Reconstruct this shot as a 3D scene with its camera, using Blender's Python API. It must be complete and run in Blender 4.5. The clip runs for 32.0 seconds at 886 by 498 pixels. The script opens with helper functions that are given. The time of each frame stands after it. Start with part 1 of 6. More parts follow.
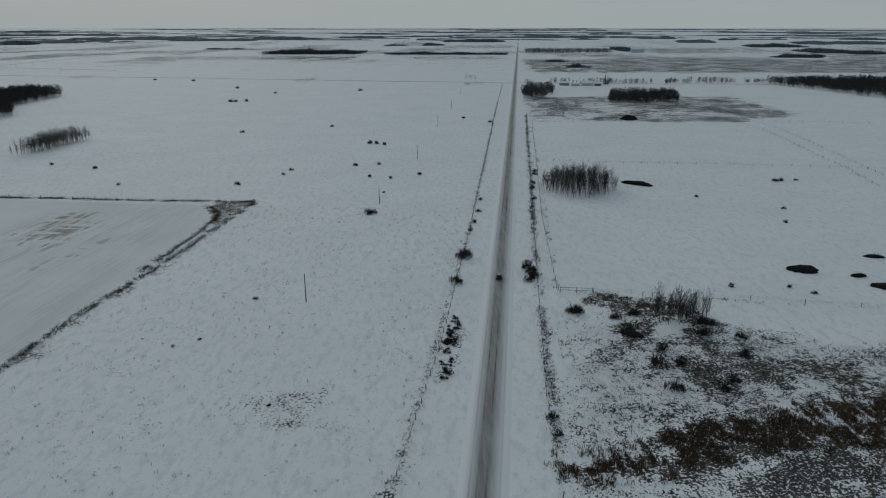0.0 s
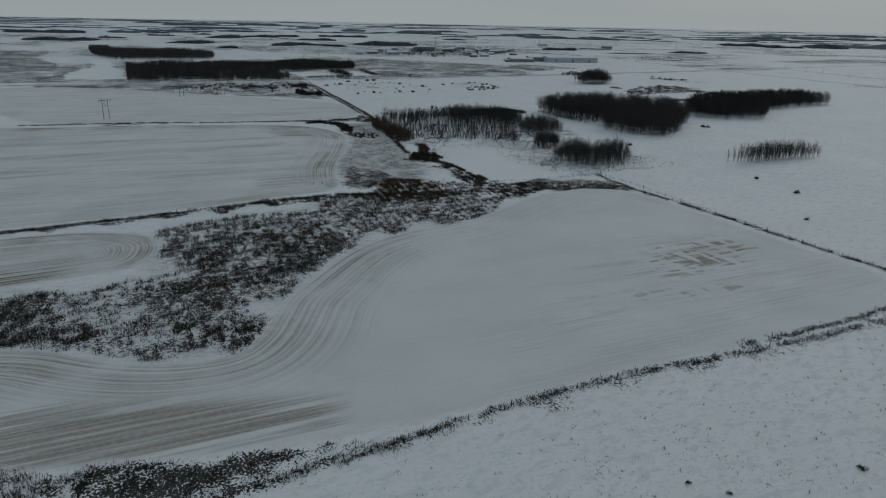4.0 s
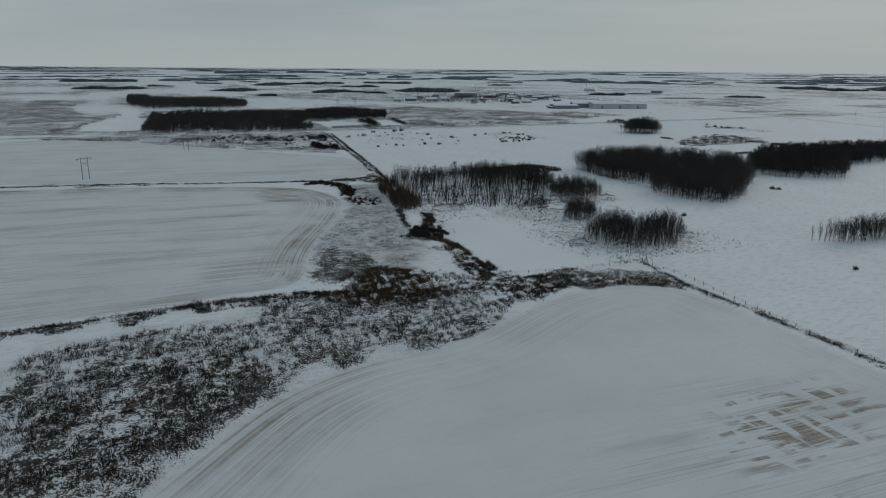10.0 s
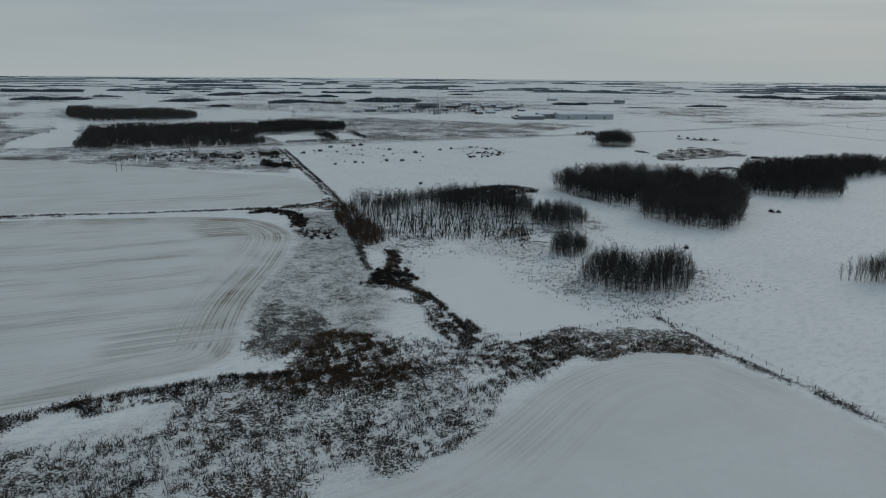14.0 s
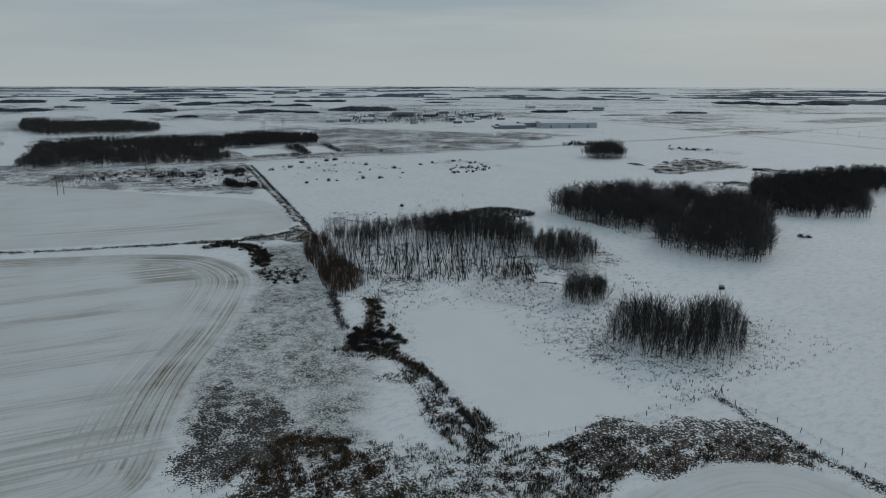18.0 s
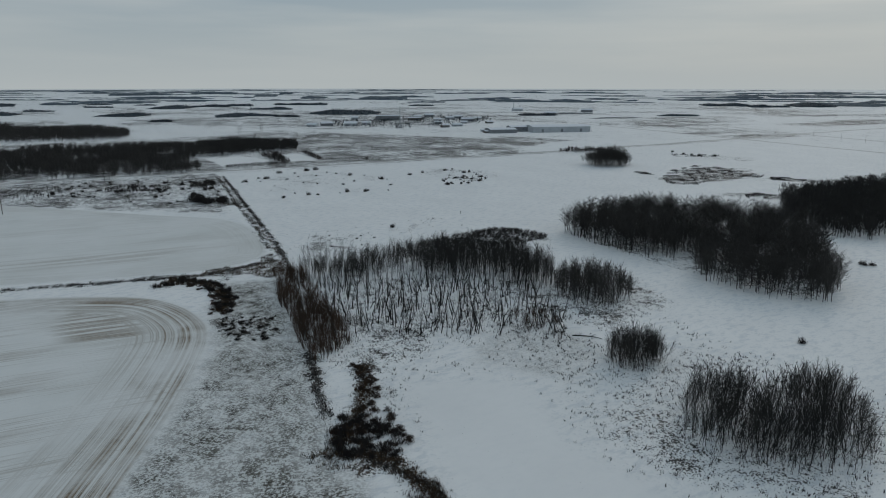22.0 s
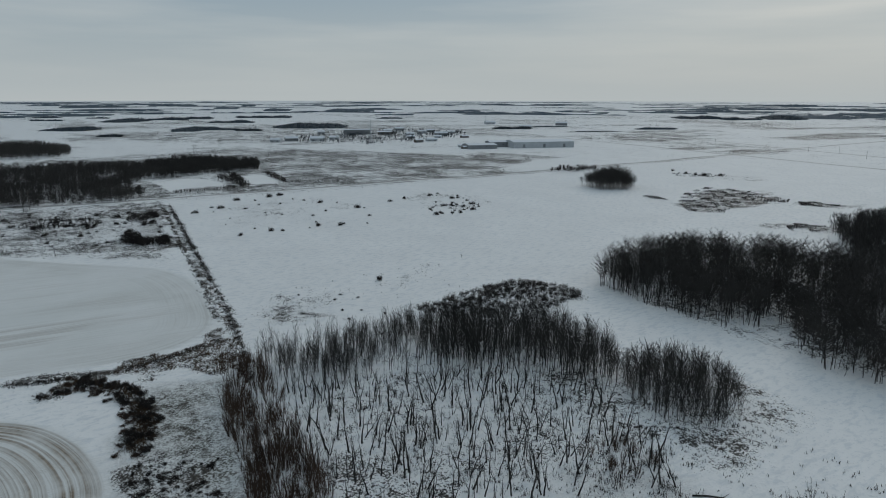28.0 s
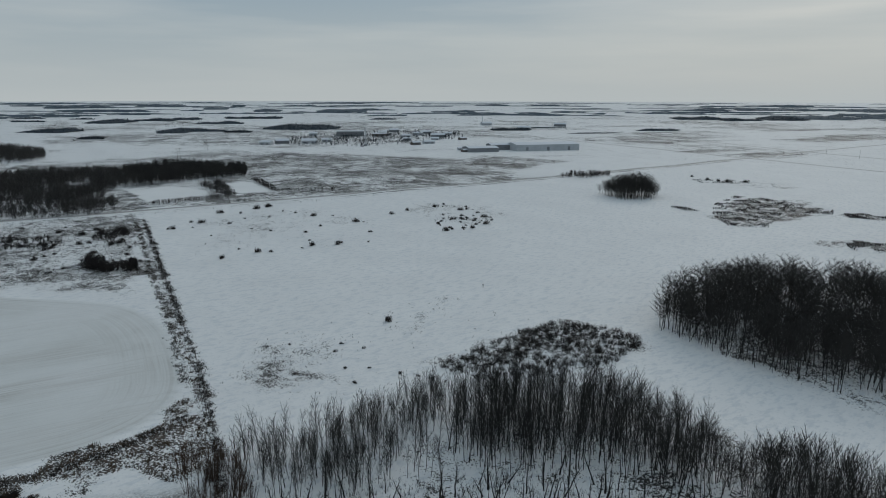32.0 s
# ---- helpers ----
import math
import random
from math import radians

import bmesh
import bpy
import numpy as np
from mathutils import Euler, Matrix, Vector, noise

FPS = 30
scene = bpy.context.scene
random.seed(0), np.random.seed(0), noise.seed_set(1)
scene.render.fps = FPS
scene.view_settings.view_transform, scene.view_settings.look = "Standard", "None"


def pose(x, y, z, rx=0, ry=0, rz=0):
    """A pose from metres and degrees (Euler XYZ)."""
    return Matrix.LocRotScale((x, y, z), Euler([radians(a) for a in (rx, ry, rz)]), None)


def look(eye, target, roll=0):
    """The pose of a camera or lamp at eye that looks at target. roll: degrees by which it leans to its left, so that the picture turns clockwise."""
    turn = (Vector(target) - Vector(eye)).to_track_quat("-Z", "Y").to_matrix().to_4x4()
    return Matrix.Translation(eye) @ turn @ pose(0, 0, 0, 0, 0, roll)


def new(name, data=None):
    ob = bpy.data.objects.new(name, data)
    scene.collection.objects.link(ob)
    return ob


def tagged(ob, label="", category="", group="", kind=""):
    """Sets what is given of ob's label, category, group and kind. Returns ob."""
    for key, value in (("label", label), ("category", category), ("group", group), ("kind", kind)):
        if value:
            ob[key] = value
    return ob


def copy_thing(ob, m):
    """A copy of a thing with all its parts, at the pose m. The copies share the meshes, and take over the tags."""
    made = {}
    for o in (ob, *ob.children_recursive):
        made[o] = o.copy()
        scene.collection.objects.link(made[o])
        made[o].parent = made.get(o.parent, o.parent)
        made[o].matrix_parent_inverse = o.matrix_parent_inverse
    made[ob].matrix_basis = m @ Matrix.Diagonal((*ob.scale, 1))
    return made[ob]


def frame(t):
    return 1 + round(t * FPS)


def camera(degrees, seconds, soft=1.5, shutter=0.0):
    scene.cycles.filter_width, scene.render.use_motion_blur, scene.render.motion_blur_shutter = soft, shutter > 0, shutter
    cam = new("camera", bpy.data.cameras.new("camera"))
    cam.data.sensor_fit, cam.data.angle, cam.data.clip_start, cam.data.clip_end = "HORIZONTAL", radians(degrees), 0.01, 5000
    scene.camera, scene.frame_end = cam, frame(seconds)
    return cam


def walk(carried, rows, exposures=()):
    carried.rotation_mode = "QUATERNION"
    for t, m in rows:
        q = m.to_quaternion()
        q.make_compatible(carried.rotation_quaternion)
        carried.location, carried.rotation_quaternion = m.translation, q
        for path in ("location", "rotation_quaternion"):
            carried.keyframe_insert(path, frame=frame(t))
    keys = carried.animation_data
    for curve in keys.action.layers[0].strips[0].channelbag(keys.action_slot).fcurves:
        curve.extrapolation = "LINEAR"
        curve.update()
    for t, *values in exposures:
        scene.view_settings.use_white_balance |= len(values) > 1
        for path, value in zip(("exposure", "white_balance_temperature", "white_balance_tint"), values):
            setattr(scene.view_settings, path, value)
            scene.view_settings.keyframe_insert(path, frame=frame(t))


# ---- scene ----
# camera and its flight: seconds, place, heading to the left of +y, tilt below the level, roll
cam = camera(65.99, 32.0, soft=1.05)
ROWS = (
    (0.0, -0.00, 0.00, 75.00, -0.000, 18.223, -0.004),
    (0.5, 0.30, 8.53, 74.73, 1.138, 18.173, 0.051),
    (1.0, 0.49, 17.33, 74.42, 6.803, 18.094, 0.199),
    (1.5, 0.87, 25.94, 73.94, 12.502, 18.007, 0.270),
    (2.0, 1.45, 33.94, 73.57, 18.917, 17.901, 0.191),
    (2.5, 1.20, 41.96, 73.60, 24.563, 17.948, 0.398),
    (3.0, 0.17, 49.64, 73.81, 30.468, 18.054, 0.487),
    (3.5, -1.61, 56.82, 74.14, 42.983, 18.229, 0.875),
    (3.8, -2.58, 61.27, 74.29, 53.214, 18.417, 1.080),
    (4.0, -3.22, 64.29, 74.36, 59.453, 18.493, 1.157),
    (4.5, -5.14, 71.74, 74.42, 70.887, 18.567, 1.237),
    (5.3, -9.60, 82.60, 74.50, 76.000, 18.000, 1.200),
    (6.5, -19.60, 95.51, 74.86, 67.489, 16.830, 0.918),
    (7.0, -25.31, 99.51, 74.97, 66.312, 16.717, 0.801),
    (8.0, -36.95, 107.31, 75.18, 64.844, 16.402, 0.624),
    (9.0, -49.13, 114.57, 75.36, 64.252, 15.734, 0.561),
    (10.0, -61.82, 121.06, 75.49, 63.721, 15.038, 0.549),
    (11.0, -74.46, 126.86, 75.62, 62.732, 14.641, 0.570),
    (12.0, -86.82, 132.19, 75.87, 62.033, 14.458, 0.568),
    (13.0, -99.15, 137.55, 76.30, 61.014, 14.381, 0.545),
    (14.0, -111.41, 143.02, 76.75, 60.463, 14.304, 0.534),
    (14.5, -117.57, 145.75, 76.97, 60.173, 14.278, 0.494),
    (16.5, -142.26, 156.63, 77.70, 59.022, 14.000, 0.282),
    (17.0, -148.66, 159.51, 77.85, 59.194, 13.908, 0.242),
    (18.0, -161.68, 165.42, 78.08, 58.453, 13.716, 0.168),
    (19.0, -174.99, 171.40, 78.21, 58.128, 13.667, 0.081),
    (20.0, -188.49, 177.51, 78.27, 57.733, 13.681, 0.023),
    (21.0, -202.04, 183.54, 78.17, 57.475, 13.629, 0.022),
    (22.0, -215.52, 189.44, 77.96, 57.017, 13.524, 0.062),
    (22.5, -222.28, 192.39, 77.89, 56.415, 12.929, 0.076),
    (23.0, -229.03, 195.31, 77.86, 56.640, 12.663, 0.076),
    (24.0, -242.67, 201.04, 77.91, 55.809, 12.626, -0.020),
    (25.0, -256.21, 206.55, 78.05, 55.827, 12.608, -0.040),
    (25.5, -262.87, 209.22, 78.14, 55.032, 12.589, -0.022),
    (27.5, -288.48, 219.91, 78.59, 54.424, 12.569, 0.108),
    (28.0, -294.82, 222.70, 78.67, 54.102, 12.560, 0.114),
    (29.0, -307.53, 228.48, 78.78, 53.879, 12.580, 0.096),
    (30.0, -320.42, 234.48, 78.81, 53.828, 12.545, 0.080),
    (32.0, -346.43, 246.11, 78.64, 53.388, 12.529, 0.132),
)
walk(cam, [(t, pose(x, y, z, 90 - tilt, 0, turn) @ pose(0, 0, 0, 0, 0, roll)) for t, x, y, z, turn, tilt, roll in ROWS],
     exposures=((0, -0.30, 6520, 9.2), (2, -0.31, 6520, 9.2), (4.2, -0.42, 6520, 9.2), (6.5, -0.27, 6520, 9.2), (9, -0.20, 6520, 9.2), (13, -0.13, 6520, 9.2), (19, -0.05, 6540, 10), (23, -0.02, 6570, 10.2), (28, 0.05, 6570, 10.2), (32, 0.07, 6570, 10.2)))

# world: high overcast with thin streaked cloud over a cold blue sky
world = bpy.data.worlds.new("overcast_sky")
scene.world = world
world.use_nodes = True
wn, wl = world.node_tree.nodes, world.node_tree.links
wn.clear()
SUN_UP, SUN_ROUND = radians(24), radians(25)
sky = wn.new("ShaderNodeTexSky")
sky.sky_type, sky.sun_disc = "NISHITA", False
sky.sun_elevation, sky.sun_rotation = SUN_UP, -SUN_ROUND
coord = wn.new("ShaderNodeTexCoord")
stretch = wn.new("ShaderNodeMapping")
stretch.inputs["Scale"].default_value = (1.0, 1.0, 11.0)
cloud = wn.new("ShaderNodeTexNoise")
cloud.inputs["Scale"].default_value, cloud.inputs["Detail"].default_value, cloud.inputs["Roughness"].default_value = 1.6, 6, 0.5
shade = wn.new("ShaderNodeValToRGB")
shade.color_ramp.elements[0].position, shade.color_ramp.elements[0].color = 0.42, (2.18, 3.0, 3.66, 1)
shade.color_ramp.elements[1].position, shade.color_ramp.elements[1].color = 0.66, (3.97, 4.45, 4.70, 1)
veil = wn.new("ShaderNodeMix")
veil.data_type = "RGBA"
veil.inputs["Factor"].default_value = 0.92
split = wn.new("ShaderNodeSeparateXYZ")
low = wn.new("ShaderNodeMapRange")
low.inputs["From Min"].default_value, low.inputs["From Max"].default_value = 0.16, -0.01
haze = wn.new("ShaderNodeMix")
haze.data_type = "RGBA"
haze.inputs["B"].default_value = (4.18, 4.6, 4.70, 1)
back = wn.new("ShaderNodeBackground")
back.inputs["Strength"].default_value = 0.1
out = wn.new("ShaderNodeOutputWorld")
wl.new(coord.outputs["Generated"], stretch.inputs["Vector"])
wl.new(stretch.outputs["Vector"], cloud.inputs["Vector"])
wl.new(cloud.outputs["Fac"], shade.inputs["Fac"])
wl.new(sky.outputs["Color"], veil.inputs["A"])
wl.new(shade.outputs["Color"], veil.inputs["B"])
wl.new(coord.outputs["Generated"], split.inputs["Vector"])
wl.new(split.outputs["Z"], low.inputs["Value"])
wl.new(low.outputs["Result"], haze.inputs["Factor"])
wl.new(veil.outputs["Result"], haze.inputs["A"])
wl.new(haze.outputs["Result"], back.inputs["Color"])
wl.new(back.outputs["Background"], out.inputs["Surface"])

sun = new("sun", bpy.data.lights.new("sun", "SUN"))
sun.data.energy, sun.data.angle, sun.data.color = 0.55, radians(25), (1.0, 0.94, 0.86)
sun.matrix_world = look((-300 * math.sin(SUN_ROUND), 300 * math.cos(SUN_ROUND), 300 * math.tan(SUN_UP)), (0, 0, 0))


# ---- materials ----
def material(name, rough=0.9):
    m = bpy.data.materials.new(name)
    m.use_nodes = True
    n, l = m.node_tree.nodes, m.node_tree.links
    b = n["Principled BSDF"]
    b.inputs["Roughness"].default_value = rough
    b.inputs["Specular IOR Level"].default_value = 0.2
    return m, n, l, b


def noise_tex(n, l, scale, detail=4, rough=0.55, stretch=(1, 1, 1), turn=0):
    geo = n.new("ShaderNodeNewGeometry")
    mp = n.new("ShaderNodeMapping")
    mp.inputs["Scale"].default_value = stretch
    mp.inputs["Rotation"].default_value = (0, 0, turn)
    t = n.new("ShaderNodeTexNoise")
    t.inputs["Scale"].default_value, t.inputs["Detail"].default_value, t.inputs["Roughness"].default_value = scale, detail, rough
    l.new(geo.outputs["Position"], mp.inputs["Vector"])
    l.new(mp.outputs["Vector"], t.inputs["Vector"])
    return t.outputs["Fac"]


def row_tex(n, l, sx, sy, detail=4, rough=0.6):
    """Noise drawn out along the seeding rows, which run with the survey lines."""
    geo = n.new("ShaderNodeNewGeometry")
    sep, com = n.new("ShaderNodeSeparateXYZ"), n.new("ShaderNodeCombineXYZ")
    l.new(geo.outputs["Position"], sep.inputs["Vector"])
    l.new(calc(n, l, "MULTIPLY", calc(n, l, "SUBTRACT", sep.outputs["X"], calc(n, l, "MULTIPLY", sep.outputs["Y"], 0.106)), sx), com.inputs["X"])
    l.new(calc(n, l, "MULTIPLY", sep.outputs["Y"], sy), com.inputs["Y"])
    t = n.new("ShaderNodeTexNoise")
    t.inputs["Scale"].default_value, t.inputs["Detail"].default_value, t.inputs["Roughness"].default_value = 1.0, detail, rough
    l.new(com.outputs["Vector"], t.inputs["Vector"])
    return t.outputs["Fac"]


def rng(n, l, value, a, b, c=0.0, d=1.0):
    r = n.new("ShaderNodeMapRange")
    for key, v in (("From Min", a), ("From Max", b), ("To Min", c), ("To Max", d)):
        r.inputs[key].default_value = v
    l.new(value, r.inputs["Value"])
    return r.outputs["Result"]


def calc(n, l, op, a, b):
    m = n.new("ShaderNodeMath")
    m.operation = op
    for i, v in enumerate((a, b)):
        if isinstance(v, (int, float)):
            m.inputs[i].default_value = v
        else:
            l.new(v, m.inputs[i])
    return m.outputs["Value"]


def blend(n, l, fac, a, b):
    m = n.new("ShaderNodeMix")
    m.data_type = "RGBA"
    for key, v in (("Factor", fac), ("A", a), ("B", b)):
        if isinstance(v, tuple):
            m.inputs[key].default_value = (*v, 1)
        elif isinstance(v, (int, float)):
            m.inputs[key].default_value = v
        else:
            l.new(v, m.inputs[key])
    return m.outputs["Result"]


def attr(n, name):
    a = n.new("ShaderNodeAttribute")
    a.attribute_name = name
    return a.outputs["Fac"]


def mottled(name, dark, light, scale, rough=0.9, bump=0.0, per_object=0.25):
    """A natural surface between two colours, with two scales of variation and a shift from object to object."""
    m, n, l, b = material(name, rough)
    big = noise_tex(n, l, scale * 0.13, 3)
    fine = noise_tex(n, l, scale, 5, 0.65)
    f = calc(n, l, "ADD", calc(n, l, "MULTIPLY", big, 0.5), calc(n, l, "MULTIPLY", fine, 0.5))
    info = n.new("ShaderNodeObjectInfo")
    f = calc(n, l, "ADD", f, calc(n, l, "MULTIPLY", calc(n, l, "SUBTRACT", info.outputs["Random"], 0.5), per_object))
    l.new(blend(n, l, rng(n, l, f, 0.3, 0.7), dark, light), b.inputs["Base Color"])
    if bump:
        bp = n.new("ShaderNodeBump")
        bp.inputs["Strength"].default_value, bp.inputs["Distance"].default_value = bump, 0.05
        l.new(fine, bp.inputs["Height"])
        l.new(bp.outputs["Normal"], b.inputs["Normal"])
    return m


def ground_material():
    m, n, l, b = material("snow_ground", 0.75)
    # snow: faint drifts; blue grey shade of tufts and ripples mixed into the colour
    drift = noise_tex(n, l, 0.03, 5, 0.6)
    fine = noise_tex(n, l, 0.9, 3, 0.6)
    snow = blend(n, l, rng(n, l, drift, 0.3, 0.7), (0.822, 0.816, 0.806), (0.892, 0.884, 0.870))
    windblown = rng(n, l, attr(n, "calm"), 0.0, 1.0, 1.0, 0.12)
    # grey flecks painted as the small shadows of thin grass
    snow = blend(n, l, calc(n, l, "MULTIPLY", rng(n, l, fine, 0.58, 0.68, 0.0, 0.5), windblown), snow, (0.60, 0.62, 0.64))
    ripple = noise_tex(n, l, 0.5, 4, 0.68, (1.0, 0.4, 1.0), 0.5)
    # ripple relief darkened by colour as well as by the bump
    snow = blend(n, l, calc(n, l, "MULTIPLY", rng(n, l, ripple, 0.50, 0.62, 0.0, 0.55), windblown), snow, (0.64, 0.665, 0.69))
    # dead grass showing through the snow, as far as the cover says
    speck = noise_tex(n, l, 1.9, 2.2, 0.68)
    clump = noise_tex(n, l, 0.09, 4, 0.6)
    mid = noise_tex(n, l, 0.33, 3, 0.6)
    lumps = calc(n, l, "ADD", calc(n, l, "MULTIPLY", calc(n, l, "SUBTRACT", clump, 0.5), 1.25), calc(n, l, "MULTIPLY", calc(n, l, "SUBTRACT", mid, 0.5), 1.3))
    broad = noise_tex(n, l, 0.022, 5, 0.62)
    lumps = calc(n, l, "ADD", lumps, calc(n, l, "MULTIPLY", calc(n, l, "SUBTRACT", broad, 0.5), 1.7))
    patched = calc(n, l, "MULTIPLY", rng(n, l, attr(n, "scrub"), 0.0, 0.35), rng(n, l, attr(n, "scrub"), 0.72, 1.0, 1.0, 0.65))
    cover = calc(n, l, "ADD", calc(n, l, "MINIMUM", attr(n, "scrub"), 0.68), calc(n, l, "MULTIPLY", lumps, patched))
    cover = calc(n, l, "MINIMUM", cover, 0.84)
    thresh = calc(n, l, "SUBTRACT", 0.765, calc(n, l, "MULTIPLY", cover, 0.43))
    grass_fac = rng(n, l, calc(n, l, "SUBTRACT", speck, thresh), -0.006, 0.012, 0.0, 0.97)
    tone = noise_tex(n, l, 0.05, 4, 0.6)
    dead = blend(n, l, rng(n, l, tone, 0.35, 0.65), (0.026, 0.024, 0.022), (0.068, 0.055, 0.043))
    dead = blend(n, l, calc(n, l, "MULTIPLY", attr(n, "rust"), rng(n, l, mid, 0.36, 0.58)), dead, (0.098, 0.063, 0.041))
    dead = blend(n, l, rng(n, l, fine, 0.38, 0.62, 0.0, 0.55), dead, (0.016, 0.015, 0.014))
    # stubble: thin snow over a tilled field, lines along its border
    edge = attr(n, "edge")
    com = n.new("ShaderNodeCombineXYZ")
    geo = n.new("ShaderNodeNewGeometry")
    sep = n.new("ShaderNodeSeparateXYZ")
    l.new(geo.outputs["Position"], sep.inputs["Vector"])
    l.new(calc(n, l, "MULTIPLY", edge, 1.1), com.inputs["X"])
    l.new(calc(n, l, "MULTIPLY", sep.outputs["X"], 0.012), com.inputs["Y"])
    l.new(calc(n, l, "MULTIPLY", sep.outputs["Y"], 0.012), com.inputs["Z"])
    turns = n.new("ShaderNodeTexNoise")
    turns.inputs["Scale"].default_value, turns.inputs["Detail"].default_value, turns.inputs["Roughness"].default_value = 1.0, 4, 0.7
    l.new(com.outputs["Vector"], turns.inputs["Vector"])
    patchy = noise_tex(n, l, 0.03, 4, 0.6)
    near_edge = calc(n, l, "MULTIPLY", rng(n, l, edge, 0.3, 2.5), rng(n, l, edge, 30.0, 9.0))
    lanes = n.new("ShaderNodeTexWave")
    lanes.inputs["Scale"].default_value, lanes.inputs["Distortion"].default_value, lanes.inputs["Detail"].default_value = 0.21, 8.0, 4
    l.new(com.outputs["Vector"], lanes.inputs["Vector"])
    ridge = calc(n, l, "MULTIPLY", rng(n, l, turns.outputs["Fac"], 0.40, 0.58, 0.10, 1.0), rng(n, l, lanes.outputs["Fac"], 0.15, 0.6, 0.6, 1.0))
    track = calc(n, l, "MULTIPLY", calc(n, l, "MULTIPLY", near_edge, ridge), rng(n, l, patchy, 0.38, 0.60, 0.25, 1.0))
    track = calc(n, l, "MULTIPLY", calc(n, l, "MULTIPLY", track, attr(n, "worn")), 0.8)
    # seeding rows and blown bare streaks
    wide = row_tex(n, l, 0.07, 0.012, 5)
    thin = row_tex(n, l, 0.9, 0.02, 3)
    dash = row_tex(n, l, 0.42, 0.05, 3, 0.55)
    bare = calc(n, l, "MULTIPLY", rng(n, l, wide, 0.50, 0.66), rng(n, l, thin, 0.38, 0.60, 0.2, 1.0))
    long_row = row_tex(n, l, 0.26, 0.009, 5, 0.62)
    dash = blend(n, l, attr(n, "rowed"), dash, calc(n, l, "ADD", long_row, 0.035))
    block = calc(n, l, "MULTIPLY", calc(n, l, "MULTIPLY", attr(n, "bare"), rng(n, l, dash, 0.47, 0.55)), rng(n, l, thin, 0.36, 0.55, 0.45, 1.0))
    cross = row_tex(n, l, 0.05, 0.22, 2, 0.4)
    block = calc(n, l, "MULTIPLY", block, calc(n, l, "MAXIMUM", rng(n, l, cross, 0.44, 0.49, 0.12, 1.0), attr(n, "rowed")))
    stub = calc(n, l, "MAXIMUM", track, calc(n, l, "MULTIPLY", bare, calc(n, l, "MULTIPLY", attr(n, "wash"), 0.55)))
    drill = calc(n, l, "MULTIPLY", rng(n, l, row_tex(n, l, 2.2, 0.03, 2, 0.5), 0.50, 0.62, 0.0, 0.42), calc(n, l, "MULTIPLY", attr(n, "wash"), rng(n, l, wide, 0.36, 0.58)))
    stub = calc(n, l, "MAXIMUM", stub, drill)
    stub = calc(n, l, "MULTIPLY", attr(n, "stub"), calc(n, l, "MAXIMUM", stub, calc(n, l, "MULTIPLY", block, 0.92)))
    base = blend(n, l, calc(n, l, "MULTIPLY", attr(n, "stub"), rng(n, l, patchy, 0.35, 0.65, 0.45, 0.9)), snow, (0.685, 0.69, 0.67))
    soil = blend(n, l, rng(n, l, fine, 0.40, 0.62), (0.175, 0.132, 0.092), (0.29, 0.228, 0.165))
    base = blend(n, l, stub, base, soil)
    # snow-dusted standing grass
    blades = noise_tex(n, l, 2.1, 2.5, 0.7, (1.0, 0.75, 1.0), 0.3)
    dusted = blend(n, l, rng(n, l, calc(n, l, "ADD", blades, calc(n, l, "MULTIPLY", calc(n, l, "SUBTRACT", mid, 0.5), 0.45)), 0.45, 0.55), (0.62, 0.63, 0.615), (0.12, 0.112, 0.096))
    base = blend(n, l, calc(n, l, "MULTIPLY", attr(n, "dust"), rng(n, l, clump, 0.30, 0.60, 0.35, 1.0)), base, dusted)
    base = blend(n, l, grass_fac, base, dead)
    l.new(base, b.inputs["Base Color"])
    h = calc(n, l, "ADD", calc(n, l, "MULTIPLY", fine, windblown), calc(n, l, "MULTIPLY", grass_fac, 1.5))
    h = calc(n, l, "ADD", h, calc(n, l, "MULTIPLY", calc(n, l, "MULTIPLY", ripple, windblown), 2.6))
    bp = n.new("ShaderNodeBump")
    bp.inputs["Strength"].default_value, bp.inputs["Distance"].default_value = 0.35, 0.25
    l.new(h, bp.inputs["Height"])
    l.new(bp.outputs["Normal"], b.inputs["Normal"])
    return m


def road_material():
    m, n, l, b = material("packed_snow_road", 0.7)
    across = attr(n, "across")
    wob = calc(n, l, "ADD", across, rng(n, l, noise_tex(n, l, 0.03, 3), 0.0, 1.0, -0.35, 0.35))
    grain = noise_tex(n, l, 0.8, 5, 0.65, (1.0, 0.08, 1.0))
    long_patch = noise_tex(n, l, 0.02, 3)
    base = blend(n, l, grain, (0.79, 0.785, 0.775), (0.86, 0.855, 0.845))
    wear = None
    for at, half, amount in ((-2.3, 0.5, 0.55), (-1.0, 0.6, 0.95), (-0.2, 0.35, 0.85), (0.6, 0.65, 1.0), (1.9, 0.45, 0.6), (2.9, 0.4, 0.35)):
        d = calc(n, l, "ABSOLUTE", calc(n, l, "SUBTRACT", wob, at), 0.0)
        w = calc(n, l, "MULTIPLY", rng(n, l, d, half, half * 0.15), amount)
        wear = w if wear is None else calc(n, l, "MAXIMUM", wear, w)
    middle = rng(n, l, calc(n, l, "ABSOLUTE", wob, 0.0), 3.4, 0.8, 0.0, 0.78)
    wear = calc(n, l, "MAXIMUM", calc(n, l, "MULTIPLY", wear, rng(n, l, long_patch, 0.3, 0.6, 0.6, 1.0)), middle)
    wear = calc(n, l, "MULTIPLY", wear, rng(n, l, grain, 0.25, 0.6, 0.70, 1.0))
    l.new(blend(n, l, wear, base, (0.080, 0.060, 0.042)), b.inputs["Base Color"])
    return m


